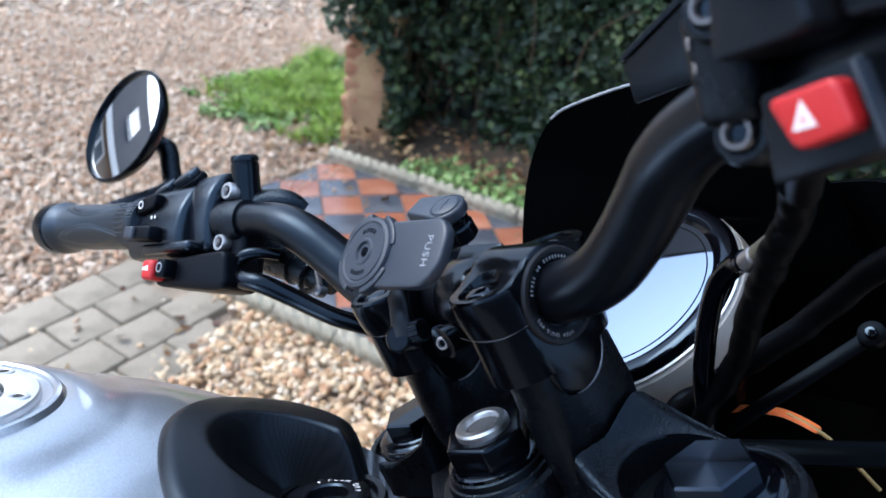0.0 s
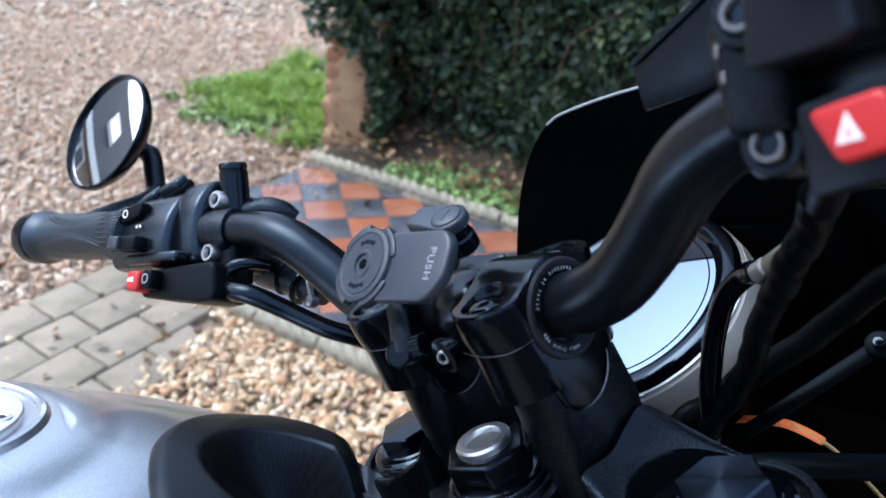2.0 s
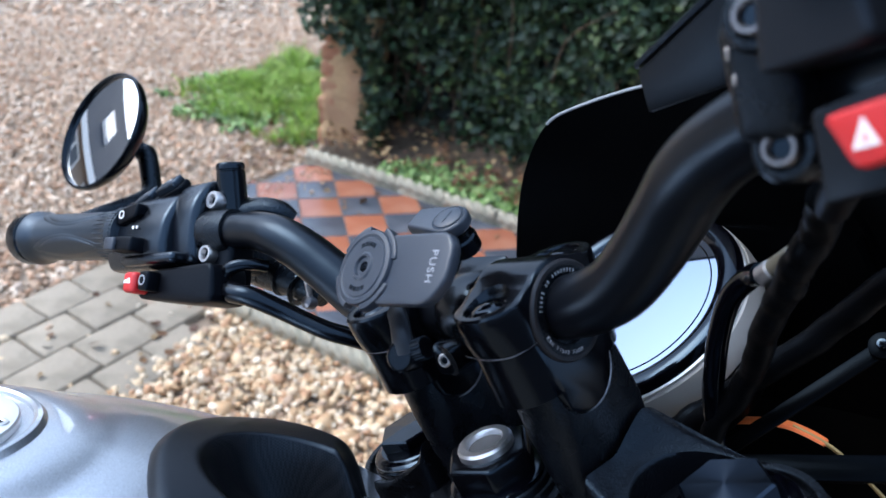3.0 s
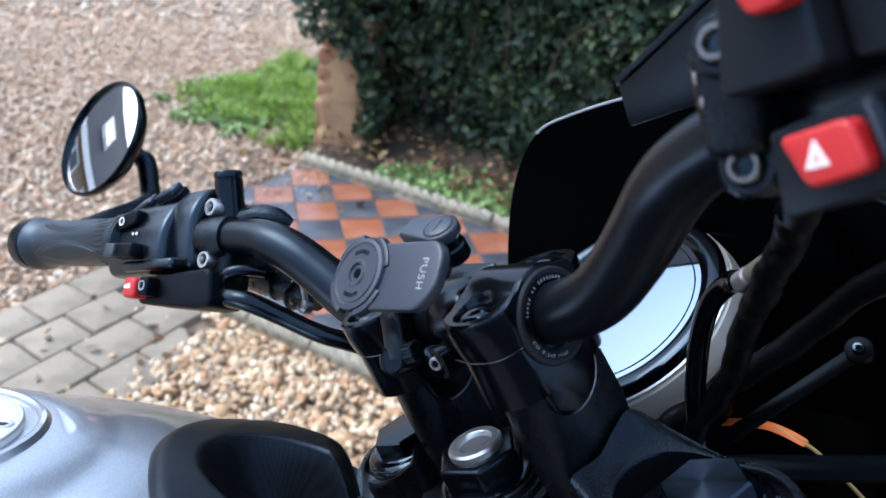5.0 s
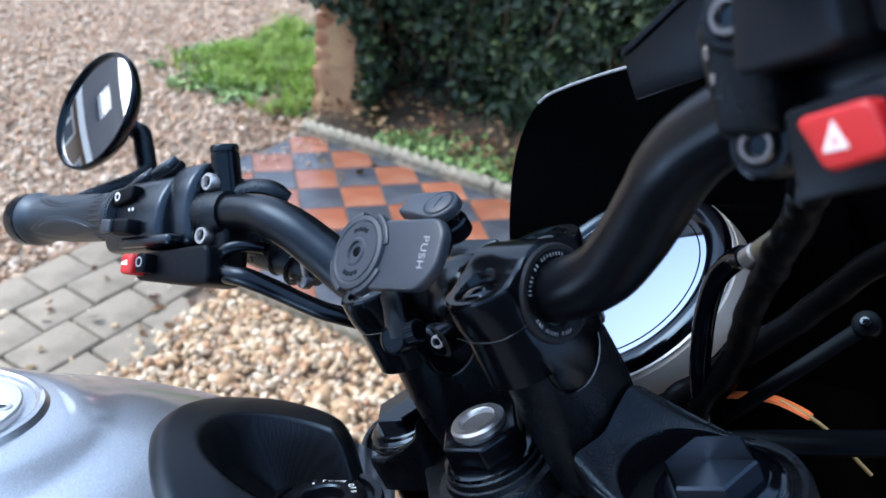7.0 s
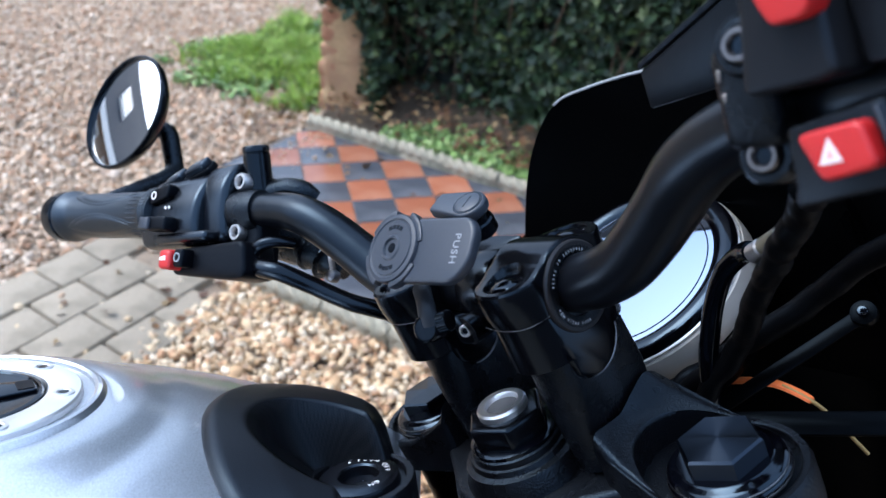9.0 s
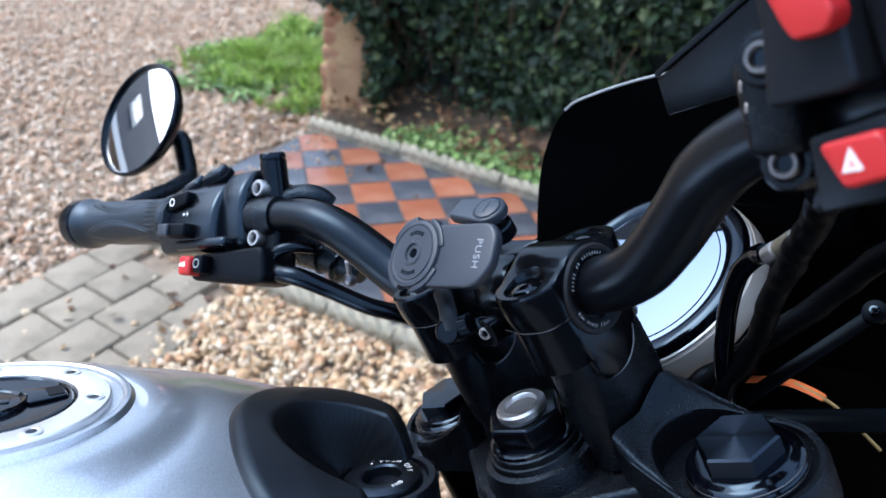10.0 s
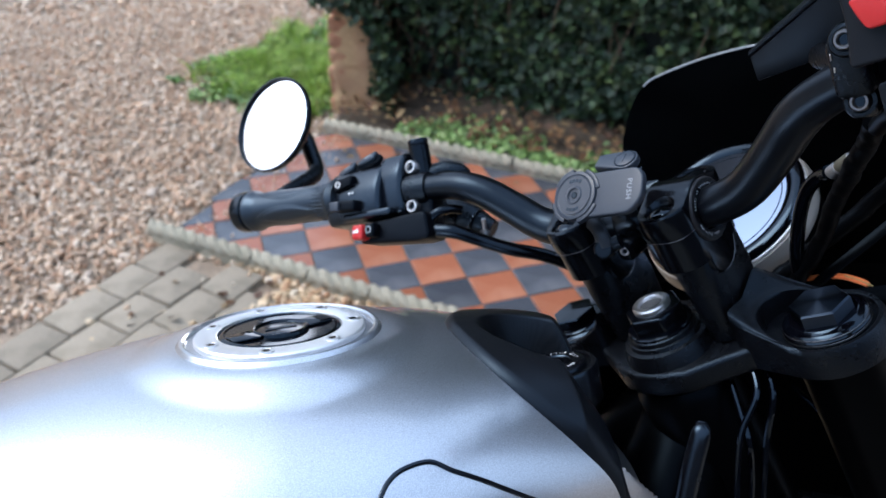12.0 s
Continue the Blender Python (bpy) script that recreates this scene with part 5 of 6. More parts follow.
def right_controls():
    """Brake perch, fluid reservoir, switch housing and red buttons on the right bar."""
    d = (Vector((0.275, -0.012, 0.1475)) - Vector((0.205, 0.0105, 0.1338))).normalized()
    m = STEER @ axis_frame(Vector((0.205, 0.0105, 0.1338)), d, (0, -0.79, 0.61))
    perch = part("brake_perch", lathe([(0.0125, -0.012), (0.0160, -0.0115), (0.0172, -0.007), (0.0172, 0.006), (0.0165, 0.0095), (0.0125, 0.010)], m, 36), BLACK_CAST, bike, "black brake master cylinder clamp with worn edges")
    for p in (Vector((0.2085, -0.0195, 0.1677)), Vector((0.2048, -0.0179, 0.1323))):
        fm = steer_frame(p, (0.05, -0.93, 0.36), (1, 0, 0))
        part("bolt_boss", lathe([(0.0094, -0.030), (0.0094, -0.005), (0.0082, -0.0030), (0.0062, -0.0028), (0.0058, -0.006), (0, -0.006)], fm, 28), BLACK_CAST, perch)
        part("bolt", lathe([(0.0054, -0.006), (0.0054, -0.0016), (0.0046, -0.0004), (0.0036, -0.0004), (0.0030, -0.0012), (0.0026, -0.004), (0, -0.0042)], fm, 18), DARK_STEEL, perch)
        part("socket", lathe([(0.003, -0.0026), (0, -0.0026)], fm, 6), BLACK_GLOSS, perch)
    part("clamp_bridge", box((0.020, 0.022, 0.034), steer_frame((0.2045, -0.006, 0.1495), (0.05, 0.1, 1)), 0.005, 3), BLACK_CAST, perch)
    for v, w, h in ((-0.0168, 0.1520, 0.004), (-0.0166, 0.1445, 0.006), (-0.0162, 0.1590, 0.005)):
        part("paint_chip", box((0.0009, 0.0006, h * 0.7), steer_frame((0.1985, v, w), (0.2, 0.15, 1)), 0.0002, 1), DULL_STEEL, perch)
    hz = STEER @ basis(Vector((0.2315, -0.030, 0.1355)), Vector((0.985, -0.08, 0.155)).normalized(), Vector((-0.17, 0.3, 0.94)).normalized(), Vector((-0.12, -0.95, 0.28)).normalized())
    housing = part("switch_housing", prism(round_outline([(-0.0140, -0.0135), (0.0158, -0.0130), (0.0172, 0.0100), (-0.0108, 0.0090)], 0.002), 0.03, hz @ pose(0, 0, -0.030), 0.0018, 3), COVER_BLACK, bike, "black right switch housing with red buttons")
    part("hazard_button", prism(round_outline([(-0.0010, -0.0078), (0.0146, -0.0070), (0.0135, 0.0060), (-0.0050, 0.0062)], 0.0030, 6), 0.0085, hz @ pose(0, 0, -0.0020), 0.0024, 5), RED, housing, "red hazard warning button")
    part("hazard_triangle", prism([(0.0001, -0.0030), (0.0064, -0.0033), (0.0043, 0.0036)], 0.0002, hz @ pose(0, 0, 0.00655)), WHITE_INK, housing)
    part("triangle_centre", prism([(0.0022, -0.0020), (0.0048, -0.0021), (0.0039, 0.0009)], 0.0002, hz @ pose(0, 0, 0.0067)), PINK, housing)
    part("housing_edge", box((0.0012, 0.021, 0.006), hz @ pose(0.0172, -0.002, 0.0005, 0, 0, 4), 0.0005, 2), GREY_MOUNT, housing)
    upper = part("upper_body", prism(round_outline([(-0.0180, 0.0205), (0.0060, 0.0180), (0.0110, 0.0190), (0.0125, 0.045), (0.011, 0.068), (-0.0090, 0.068), (-0.0115, 0.044)], 0.004, 6), 0.046, hz @ pose(0, 0, -0.041), 0.0042, 5), GREY_HOUSING, housing, "dark grey upper switch housing")
    part("upper_edge", prism(round_outline([(0.0128, 0.0190), (0.034, 0.0150), (0.038, 0.066), (0.0140, 0.066)], 0.003, 4), 0.030, hz @ pose(0, 0, -0.034), 0.004, 4), COVER_BLACK, upper)
    part("start_switch", prism(round_outline([(-0.0030, 0.0110), (0.0125, 0.0105), (0.0095, 0.0190), (-0.0010, 0.0200)], 0.0015, 4), 0.010, hz @ pose(0, 0, -0.030), 0.001), RED, housing, "dark red switch in the shaded slot")
    part("stop_button", prism(round_outline([(0.0012, 0.0352), (0.0110, 0.0342), (0.0145, 0.0385), (0.0120, 0.052), (-0.0030, 0.052), (-0.0008, 0.041)], 0.0024, 5), 0.010, hz @ pose(0, 0, 0.0020), 0.0022, 4), RED, housing, "red engine stop button")
    part("wiring_stub", tube([(0.222, -0.014, 0.122, 0.006), (0.205, 0.012, 0.110, 0.006), (0.186, 0.040, 0.092, 0.006)], frame_m=STEER, segs=12), BLACK_RUBBER, housing)
    # reservoir ahead of the bar: its rear face leans out to the right, with a thin lid on top
    rm = STEER @ Matrix(((1, 0, 0, 0), (0, 0, 1, 0.058), (0, 1, 0, 0), (0, 0, 0, 1)))
    res = part("brake_reservoir", prism([(0.1168, 0.1335), (0.1178, 0.1510), (0.2050, 0.1878), (0.2150, 0.1390), (0.165, 0.1375)], 0.044, rm, 0.0012), COVER_BLACK, bike, "dark grey brake fluid reservoir with a flat lid")
    part("lid", prism([(0.1174, 0.1516), (0.1180, 0.1546), (0.2050, 0.1915), (0.2060, 0.1884)], 0.0452, rm @ pose(0, 0, -0.0006), 0.0009), COVER_BLACK, res)
    part("master_cylinder", tube([(0.205, 0.022, 0.142, 0.010), (0.185, 0.040, 0.139, 0.009), (0.160, 0.062, 0.138, 0.009)], frame_m=STEER, segs=14), BLACK_CAST, res)
    return housing


def dash():
    """Round instrument in a silver bucket ahead of the bars."""
    m = steer_frame((-0.002, 0.139, 0.005), (0.0, -0.385, 0.923), (1, 0, 0))
    R = 0.0755
    pod = part("instrument_pod", lathe([(R * 0.96, -0.025), (R * 1.01, -0.025), (R * 1.03, -0.022), (R * 1.028, -0.016), (R * 1.01, -0.007), (R * 0.97, -0.005)], m, 96), BEIGE_SILVER, bike, "silver instrument housing with a black bezel")
    part("bucket", lathe([(R * 0.3, -0.085), (R * 0.8, -0.074), (R * 0.96, -0.050), (R * 0.985, -0.027)], m, 72), BLACK_SCREEN, pod, "black rear of the instrument")
    part("bezel", lathe([(R * 0.985, -0.0055), (R * 0.985, -0.001), (R * 0.96, 0.003), (R * 0.92, 0.0045), (R * 0.87, 0.0042), (R * 0.82, 0.0022), (R * 0.80, 0.0008), (R * 0.78, -0.0004)], m, 96), BLACK_GLOSS, pod)
    part("bright_rim", lathe([(R * 0.99, -0.0060), (R * 1.0, -0.0048), (R * 1.0, -0.0034), (R * 0.986, -0.0026)], m, 96), SATIN, pod)
    part("inner_line", lathe([(R * 0.752, 0.0009), (R * 0.747, 0.0012), (R * 0.742, 0.0009)], m, 96), BLACK_GLOSS, pod)
    part("dash_glass", lathe([(R * 0.805, 0.0006), (R * 0.5, 0.0011), (0, 0.0015)], m, 96), LCD, pod, "glass over a pale display")


def screen():
    """Curved black fly screen with a pale edge."""
    b = bmesh.new()
    cols, rows = 36, 14
    grid, edge = [], []
    for i in range(cols + 1):
        u = -0.138 + 0.276 * i / cols
        k = abs(u)
        top = 0.1205 - 0.9 * k * k - (14.0 * max(0, k - 0.055) ** 2 if k < 0.1 else 0)
        if k >= 0.1:
            top = 0.0831 - (k - 0.1) * 1.45 - 0.9 * 0 - 26 * (k - 0.1) ** 2
        line = []
        for j in range(rows + 1):
            w = -0.09 + (top + 0.09) * j / rows
            v = 0.206 - 1.0 * k * k + 0.10 * (w - 0.1)
            line.append(b.verts.new(STEER @ Vector((u, v, w))))
            if j == rows:
                edge.append((u, v, w))
        grid.append(line)
    for i in range(cols):
        for j in range(rows):
            b.faces.new((grid[i][j], grid[i + 1][j], grid[i + 1][j + 1], grid[i][j + 1]))
    bmesh.ops.solidify(b, geom=b.faces[:], thickness=0.003)
    sc = part("fly_screen", b, BLACK_SCREEN, bike, "smoked black fly screen with a pale edge")
    part("pale_edge", tube([q for q in edge if -0.072 < q[0] < 0.1], 0.0011, STEER, 6, 2), GREY_INK, sc)


def cover_rear(th):
    """Rear border of the black front cover: how far ahead of the cap it starts, from the left flank (-1) to the right (1)."""
    d = th - 0.06
    return min(0.262, 0.1165 + (0.168 * d * d if d > 0 else 0.58 * d * d))


def cover_hollow(x, y):
    return math.hypot((x - 0.184) / 0.046, (y + 0.006 + 0.25 * (x - 0.184)) / 0.044)


def cover_point(th, t):
    rear = cover_rear(th)
    x = rear + (0.272 - rear) * t
    b = tank_surface(rear, th)
    y = b.y - 0.004 * math.sin(max(-1.0, min(1.0, th)) * radians(90))
    near = max(0.0, min(1.0, (th - 0.02) / 0.20))
    z = b.z + 0.0045 + 0.0020 * min(1.0, (x - rear) / 0.03) - 0.12 * (x - rear) - 1.25 * near * max(0.0, x - 0.180)
    # rolled edge all round, and a steep fall at the far side and the front
    lip = min(1.0, (x - rear) / 0.008)
    z -= 0.005 * (1 - lip) ** 2
    far = 0.084 - 14.0 * (x - 0.165) ** 2
    past = max(0.0, y - far + 0.012)
    z -= 30.0 * past * past if past < 0.03 else 0.027 + 1.8 * (past - 0.03)
    ahead = max(0.0, x - 0.208)
    z -= 24.0 * ahead * ahead + 1.3 * ahead * max(0.0, min(1.0, (0.042 - y) / 0.02))
    r = cover_hollow(x, y)
    dip = max(0.0, min(1.0, (1.0 - r) / 0.34))
    z -= (0.016 + 0.80 * max(0.0, x - 0.150)) * dip * dip * (3 - 2 * dip)
    return Vector((x, y, z))


def cover_across(y):
    """The place round the tank's section whose border lies at y."""
    lo, hi = -0.5, 0.9
    for _ in range(30):
        mid = (lo + hi) / 2
        lo, hi = (mid, hi) if cover_point(mid, 0).y > y else (lo, mid)
    return lo


def front_cover():
    """Black cover between tank and yoke, with a ribbed hollow and the ignition lock."""
    b = bmesh.new()
    ny, nx = 380, 110
    grid = []
    for i in range(ny + 1):
        th = -0.50 + 1.62 * i / ny
        line = [TANK @ (cover_point(th, 0) + Vector((-0.001, 0, -0.012)))]
        line += [TANK @ cover_point(th, max(0, j / nx)) for j in range(nx + 1)]
        grid.append([b.verts.new(p) for p in line])
    for g1, g2 in zip(grid, grid[1:]):
        for j in range(nx + 1):
            b.faces.new((g1[j], g1[j + 1], g2[j + 1], g2[j]))
    side = [b.verts.new(v.co + TANK.to_3x3() @ Vector((0, 0.01, -0.12))) for v in grid[0]]
    side2 = [b.verts.new(v.co + TANK.to_3x3() @ Vector((0.0, -0.015, -0.16))) for v in grid[-1]]
    for s, g in ((side, grid[0]), (side2, grid[-1])):
        for j in range(nx + 1):
            b.faces.new((g[j], g[j + 1], s[j + 1], s[j]))
    cov = part("front_cover", b, COVER_BLACK, bike, "black cover with a ribbed hollow round the ignition lock", True, radians(60))
    lining = bmesh.new()
    rings = []
    for k in range(33):
        r = 0.96 * k / 32
        ring = []
        for i in range(80):
            a = 2 * math.pi * i / 80
            x = 0.184 + 0.046 * r * math.cos(a)
            y = -0.006 - 0.25 * (x - 0.184) + 0.044 * r * math.sin(a)
            th = cover_across(y)
            rear = cover_rear(th)
            t = (x - rear) / (0.272 - rear)
            q = cover_point(th, t)
            out = (cover_point(th, t + 0.004) - q).cross(cover_point(th - 0.004, t) - q).normalized()
            ring.append(lining.verts.new(TANK @ (q + out * (0.0006 if out.z > 0 else -0.0006))))
        rings.append(ring)
    for r1, r2 in zip(rings[1:], rings[2:]):
        for i in range(80):
            lining.faces.new((r1[i], r1[(i + 1) % 80], r2[(i + 1) % 80], r2[i]))
    for v in rings[0]:
        lining.verts.remove(v)
    part("hollow_lining", lining, CARBON, cov, "fine black woven grid")
    lm = TANK @ axis_frame((0.2015, 0.0035, -0.0480), (-0.20, 0.03, 1.0), (0.35, -1, 0))
    lock = part("ignition_lock", lathe([(0.0316, -0.03), (0.0316, -0.003), (0.0305, 0.0), (0.0268, 0.0), (0.0256, -0.003), (0.0232, -0.003), (0.0222, 0.0012), (0.0205, 0.0018), (0.0190, 0.0025), (0.0120, 0.0025), (0.0110, 0.0015), (0.0105, -0.004), (0, -0.0045)], lm, 64), BLACK_PLASTIC, bike, "black ignition lock with white lettering")
    arc_letters("PUSH OFF", 0.0160, 150, -13, 0.0042, lm @ pose(0, 0, 0.0027), WHITE_INK, lock)
    arc_letters("ON", 0.0160, 10, -13, 0.0042, lm @ pose(0, 0, 0.0027), WHITE_INK, lock, "lettering")
    for a in (12, 172):
        part("lock_dot", lathe([(0.0008, 0), (0, 0.0002)], lm @ pose(0.0155 * math.cos(radians(a)), 0.0155 * math.sin(radians(a)), 0.0027), 10), WHITE_INK, lock)
    part("key_slot", box((0.008, 0.0016, 0.001), lm @ pose(0, 0, -0.0038, 0, 0, 40)), BLACK_GLOSS, lock)


def wrapped(pts, amount=0.0009):
    """The run of a tape-wrapped hose: a little crooked and uneven in thickness."""
    out = []
    for k, q in enumerate(spline(pts, 4)):
        j = noise.noise_vector(Vector((k * 0.55, q[0] * 40, 1.7)))
        out.append((q[0] + j.x * amount, q[1] + j.y * amount, q[2] + j.z * amount, q[3] * (1 + 0.13 * noise.noise(Vector((k * 0.8, 3.3, q[2] * 30))))))
    return out


def front_end():
    """Bracketry, hoses, cowl, mudguard and wheel ahead of and below the yoke."""
    part("brake_hose", tube(wrapped([(0.184, 0.040, 0.096, 0.0060), (0.1714, 0.0560, 0.0776, 0.0066), (0.1597, 0.0600, 0.0640, 0.0066), (0.1442, 0.0660, 0.0469, 0.0066), (0.1273, 0.0740, 0.0268, 0.0064), (0.1094, 0.0820, 0.0013, 0.0062), (0.0930, 0.0850, -0.0196, 0.0060), (0.0753, 0.0800, -0.0407, 0.0060), (0.070, 0.070, -0.09, 0.0060), (0.07, 0.06, -0.3, 0.0060)], 0.0011), frame_m=STEER, segs=16), HOSE, bike, "ribbed black rubber hose")
    part("wiring_loom", tube(wrapped([(0.215, 0.110, 0.052, 0.0063), (0.1595, 0.12, 0.0208, 0.0066), (0.1294, 0.12, -0.001, 0.0066), (0.1006, 0.11, -0.0175, 0.0063), (0.0687, 0.10, -0.0346, 0.0060), (0.054, 0.08, -0.0425, 0.0060), (0.04, 0.075, -0.09, 0.0060)], 0.0011), frame_m=STEER, segs=16), HOSE, bike, "black sleeved wiring loom")
    part("thin_cable", tube([(0.130, 0.078, 0.0500, 0.0052), (0.1210, 0.084, 0.0460, 0.0054), (0.1065, 0.086, 0.0350, 0.0054), (0.0945, 0.086, 0.0165, 0.0054), (0.0860, 0.085, -0.0030, 0.0054), (0.0800, 0.083, -0.0210, 0.0054), (0.072, 0.078, -0.06, 0.0054)], frame_m=STEER, segs=14), BLACK_GLOSS, bike, "black cable with a plated ferrule")
    part("loom_branch", tube([(0.100, 0.090, -0.010, 0.0045), (0.086, 0.086, -0.024, 0.0062), (0.066, 0.082, -0.036, 0.006), (0.050, 0.078, -0.052, 0.006)], frame_m=STEER, segs=12), HOSE, bike)
    fm = steer_frame((0.136, 0.0735, 0.0525), (0.85, -0.1, 0.5))
    fer = part("ferrule", lathe([(0.0046, -0.004), (0.0050, -0.0035), (0.0050, 0.003), (0.0041, 0.0036), (0.0041, 0.017), (0.0036, 0.0175), (0.0036, 0.023), (0.0030, 0.024), (0.0022, 0.032)], fm, 24), DULL_STEEL, bike, "plated cable ferrule with a crimped sleeve")
    part("sleeve", lathe([(0.0044, 0.0042), (0.0047, 0.005), (0.0047, 0.016), (0.0044, 0.0168)], fm, 12), OLIVE, fer)
    def strut(name, a, b, width, thick, nrm):
        a, b = Vector(a), Vector(b)
        f = STEER @ basis((a + b) / 2, (b - a).normalized(), Vector(nrm).cross(b - a).normalized(), (b - a).normalized().cross(Vector(nrm).cross(b - a).normalized()))
        return part(name, box(((b - a).length, width, thick), f, 0.002, 2), BLACK_SCREEN, bike, "flat black steel bracket")
    s = strut("bracket", (0.1345, 0.150, -0.030), (0.0620, 0.090, -0.064), 0.0088, 0.0022, (0.2, -0.6, 0.75))
    part("bracket_eye", lathe([(0.0068, -0.003), (0.0072, 0.0), (0.0068, 0.003), (0.005, 0.0035), (0, 0.0035)], steer_frame((0.1365, 0.151, -0.029), (0.2, -0.6, 0.75)), 28), BLACK_SCREEN, s)
    part("bracket_bolt", lathe([(0.003, 0.003), (0.003, 0.005), (0.0024, 0.006), (0, 0.0063)], steer_frame((0.1365, 0.151, -0.029), (0.2, -0.6, 0.75)), 20), BLACK_GLOSS, s)
    strut("bracket", (0.078, 0.085, -0.0640), (0.215, 0.16, -0.0960), 0.015, 0.004, (0.0, -0.5, 0.85))
    # cowl sides and lamp shell
    b = bmesh.new()
    n = 28
    rings = []
    for j, (w, half, v) in enumerate(((0.02, 0.128, 0.190), (-0.06, 0.142, 0.19), (-0.14, 0.140, 0.18), (-0.26, 0.12, 0.15), (-0.36, 0.09, 0.11))):
        row = []
        for i in range(n + 1):
            a = math.pi * i / n
            row.append(b.verts.new(STEER @ Vector((half * math.cos(a), v - 0.02 + 0.11 * math.sin(a) * (1 - 0.12 * j), w))))
        rings.append(row)
    for r1, r2 in zip(rings, rings[1:]):
        for i in range(n):
            b.faces.new((r1[i], r1[i + 1], r2[i + 1], r2[i]))
    bmesh.ops.solidify(b, geom=b.faces[:], thickness=0.003)
    cowl = part("lamp_cowl", b, BLACK_SCREEN, bike, "matt black headlamp cowl")
    wing = prism(round_outline([(0.060, -0.100), (0.060, 0.025), (0.100, 0.040), (0.150, 0.036), (0.165, -0.020), (0.160, -0.100)], 0.02, 6), 0.004, STEER @ Matrix(((1, 0, 0, 0), (0, 0, 1, 0.20), (0, 1, 0, 0), (0, 0, 0, 1))), 0.0012)
    part("side_panel", wing, BLACK_SCREEN, cowl, "matt black side panel of the lamp bracket")
    part("orange_stripe", tube([(0.030, 0.15, -0.0865, 0.0030), (0.0445, 0.15, -0.0825, 0.0034), (0.0683, 0.15, -0.0820, 0.0036), (0.0800, 0.15, -0.0855, 0.0036), (0.0895, 0.15, -0.0910, 0.0034), (0.0905, 0.15, -0.0925, 0.0030)], frame_m=STEER, segs=8, flat=0.5), ORANGE, cowl)
    part("grey_stripe", tube([(0.0755, 0.149, -0.0815, 0.0008), (0.0900, 0.149, -0.0905, 0.0012), (0.1010, 0.149, -0.1019, 0.0012), (0.1165, 0.149, -0.1271, 0.0012)], frame_m=STEER, segs=8), BRASS, cowl)
    # head of the frame, radiator and engine mass, all black
    part("head_tube", lathe([(0.042, -0.3), (0.042, -0.075), (0.036, -0.066), (0.03, -0.064)], steer_frame((0, 0, 0), (0, 0, 1)), 32), BLACK_SCREEN, bike, "black steering head")
    part("lower_yoke", prism(round_outline([(-0.15, -0.02), (0.15, -0.02), (0.15, 0.06), (-0.15, 0.06)], 0.02), 0.03, STEER @ pose(0, 0, -0.28), 0.004), BLACK_CAST, bike)
    part("radiator", box((0.07, 0.30, 0.36), TANK @ pose(0.30, 0, -0.36, 0, -12, 0), 0.01), BLACK_SCREEN, bike, "black radiator")
    part("engine", box((0.46, 0.30, 0.40), TANK @ pose(0.02, 0, -0.44), 0.05, 3), BLACK_CAST, bike, "black engine under the tank")
    for run in (((0.335, -0.030), (0.3285, -0.0564), (0.3176, -0.0904), (0.3172, -0.1412), (0.322, -0.26)), ((0.346, -0.030), (0.3424, -0.058), (0.3405, -0.098), (0.3411, -0.1451), (0.345, -0.26)),
                ((0.324, -0.050), (0.3226, -0.0911), (0.3288, -0.1191), (0.3305, -0.1518), (0.330, -0.26)), ((0.385, -0.070), (0.3951, -0.0894), (0.4148, -0.1225), (0.4362, -0.1646), (0.47, -0.24))):
        part("cable", tube([(x, -0.07 + 0.03 * (k == 0), z, 0.0026) for k, (x, z) in enumerate(run)], frame_m=TANK, segs=10), BLACK_GLOSS, bike, "thin black control cable")
    part("frame_lug", tube([(0.286, -0.066, -0.078, 0.004), (0.2827, -0.07, -0.0856, 0.007), (0.2772, -0.07, -0.1114, 0.0075), (0.2727, -0.07, -0.1376, 0.007), (0.262, -0.07, -0.20, 0.007)], frame_m=TANK, segs=12, flat=0.6), BLACK_PLASTIC, bike, "black frame lug beside the steering head")
    for side in (1, -1):
        part("frame_spar", tube([(0.335, TANK_MID - 0.01 * side, -0.11, 0.040), (0.290, TANK_MID - 0.04 * side, -0.20, 0.050), (0.235, TANK_MID - 0.075 * side, -0.33, 0.055), (0.15, TANK_MID - 0.10 * side, -0.46, 0.05)], frame_m=TANK, segs=20), BLACK_SCREEN, bike, "matt black frame spar")
    # wheel
    wm = STEER @ axis_frame(Vector((0, 0.05, -0.90)), (1, 0, 0), (0, 1, 0))
    prof = []
    for k in range(15):
        a = radians(-105 + 15 * k)
        prof.append((0.262 + 0.052 * math.cos(a), 0.058 * math.sin(a)))
    part("front_tyre", lathe(prof, wm, 72), BLACK_RUBBER, bike, "black front tyre")
    part("front_rim", lathe([(0.250, -0.05), (0.232, -0.04), (0.222, -0.015), (0.222, 0.015), (0.232, 0.04), (0.250, 0.05)], wm, 72), BLACK_GLOSS, bike)
    for k in range(5):
        a = radians(72 * k)
        part("spoke", box((0.20, 0.03, 0.02), wm @ Matrix.Rotation(a, 4, "Z") @ pose(0.125, 0, 0), 0.006), BLACK_GLOSS, bike)
    part("hub", lathe([(0.0, -0.05), (0.035, -0.05), (0.035, 0.05), (0.0, 0.05)], wm, 32), BLACK_CAST, bike)
    for side in (1, -1):
        part("fork_slider", lathe([(0.022, -0.93), (0.024, -0.88), (0.022, -0.6)], steer_frame((side * 0.105, 0.03, 0), (0, 0, 1)), 28), STEEL, bike)
    # front mudguard
    b = bmesh.new()
    rings = []
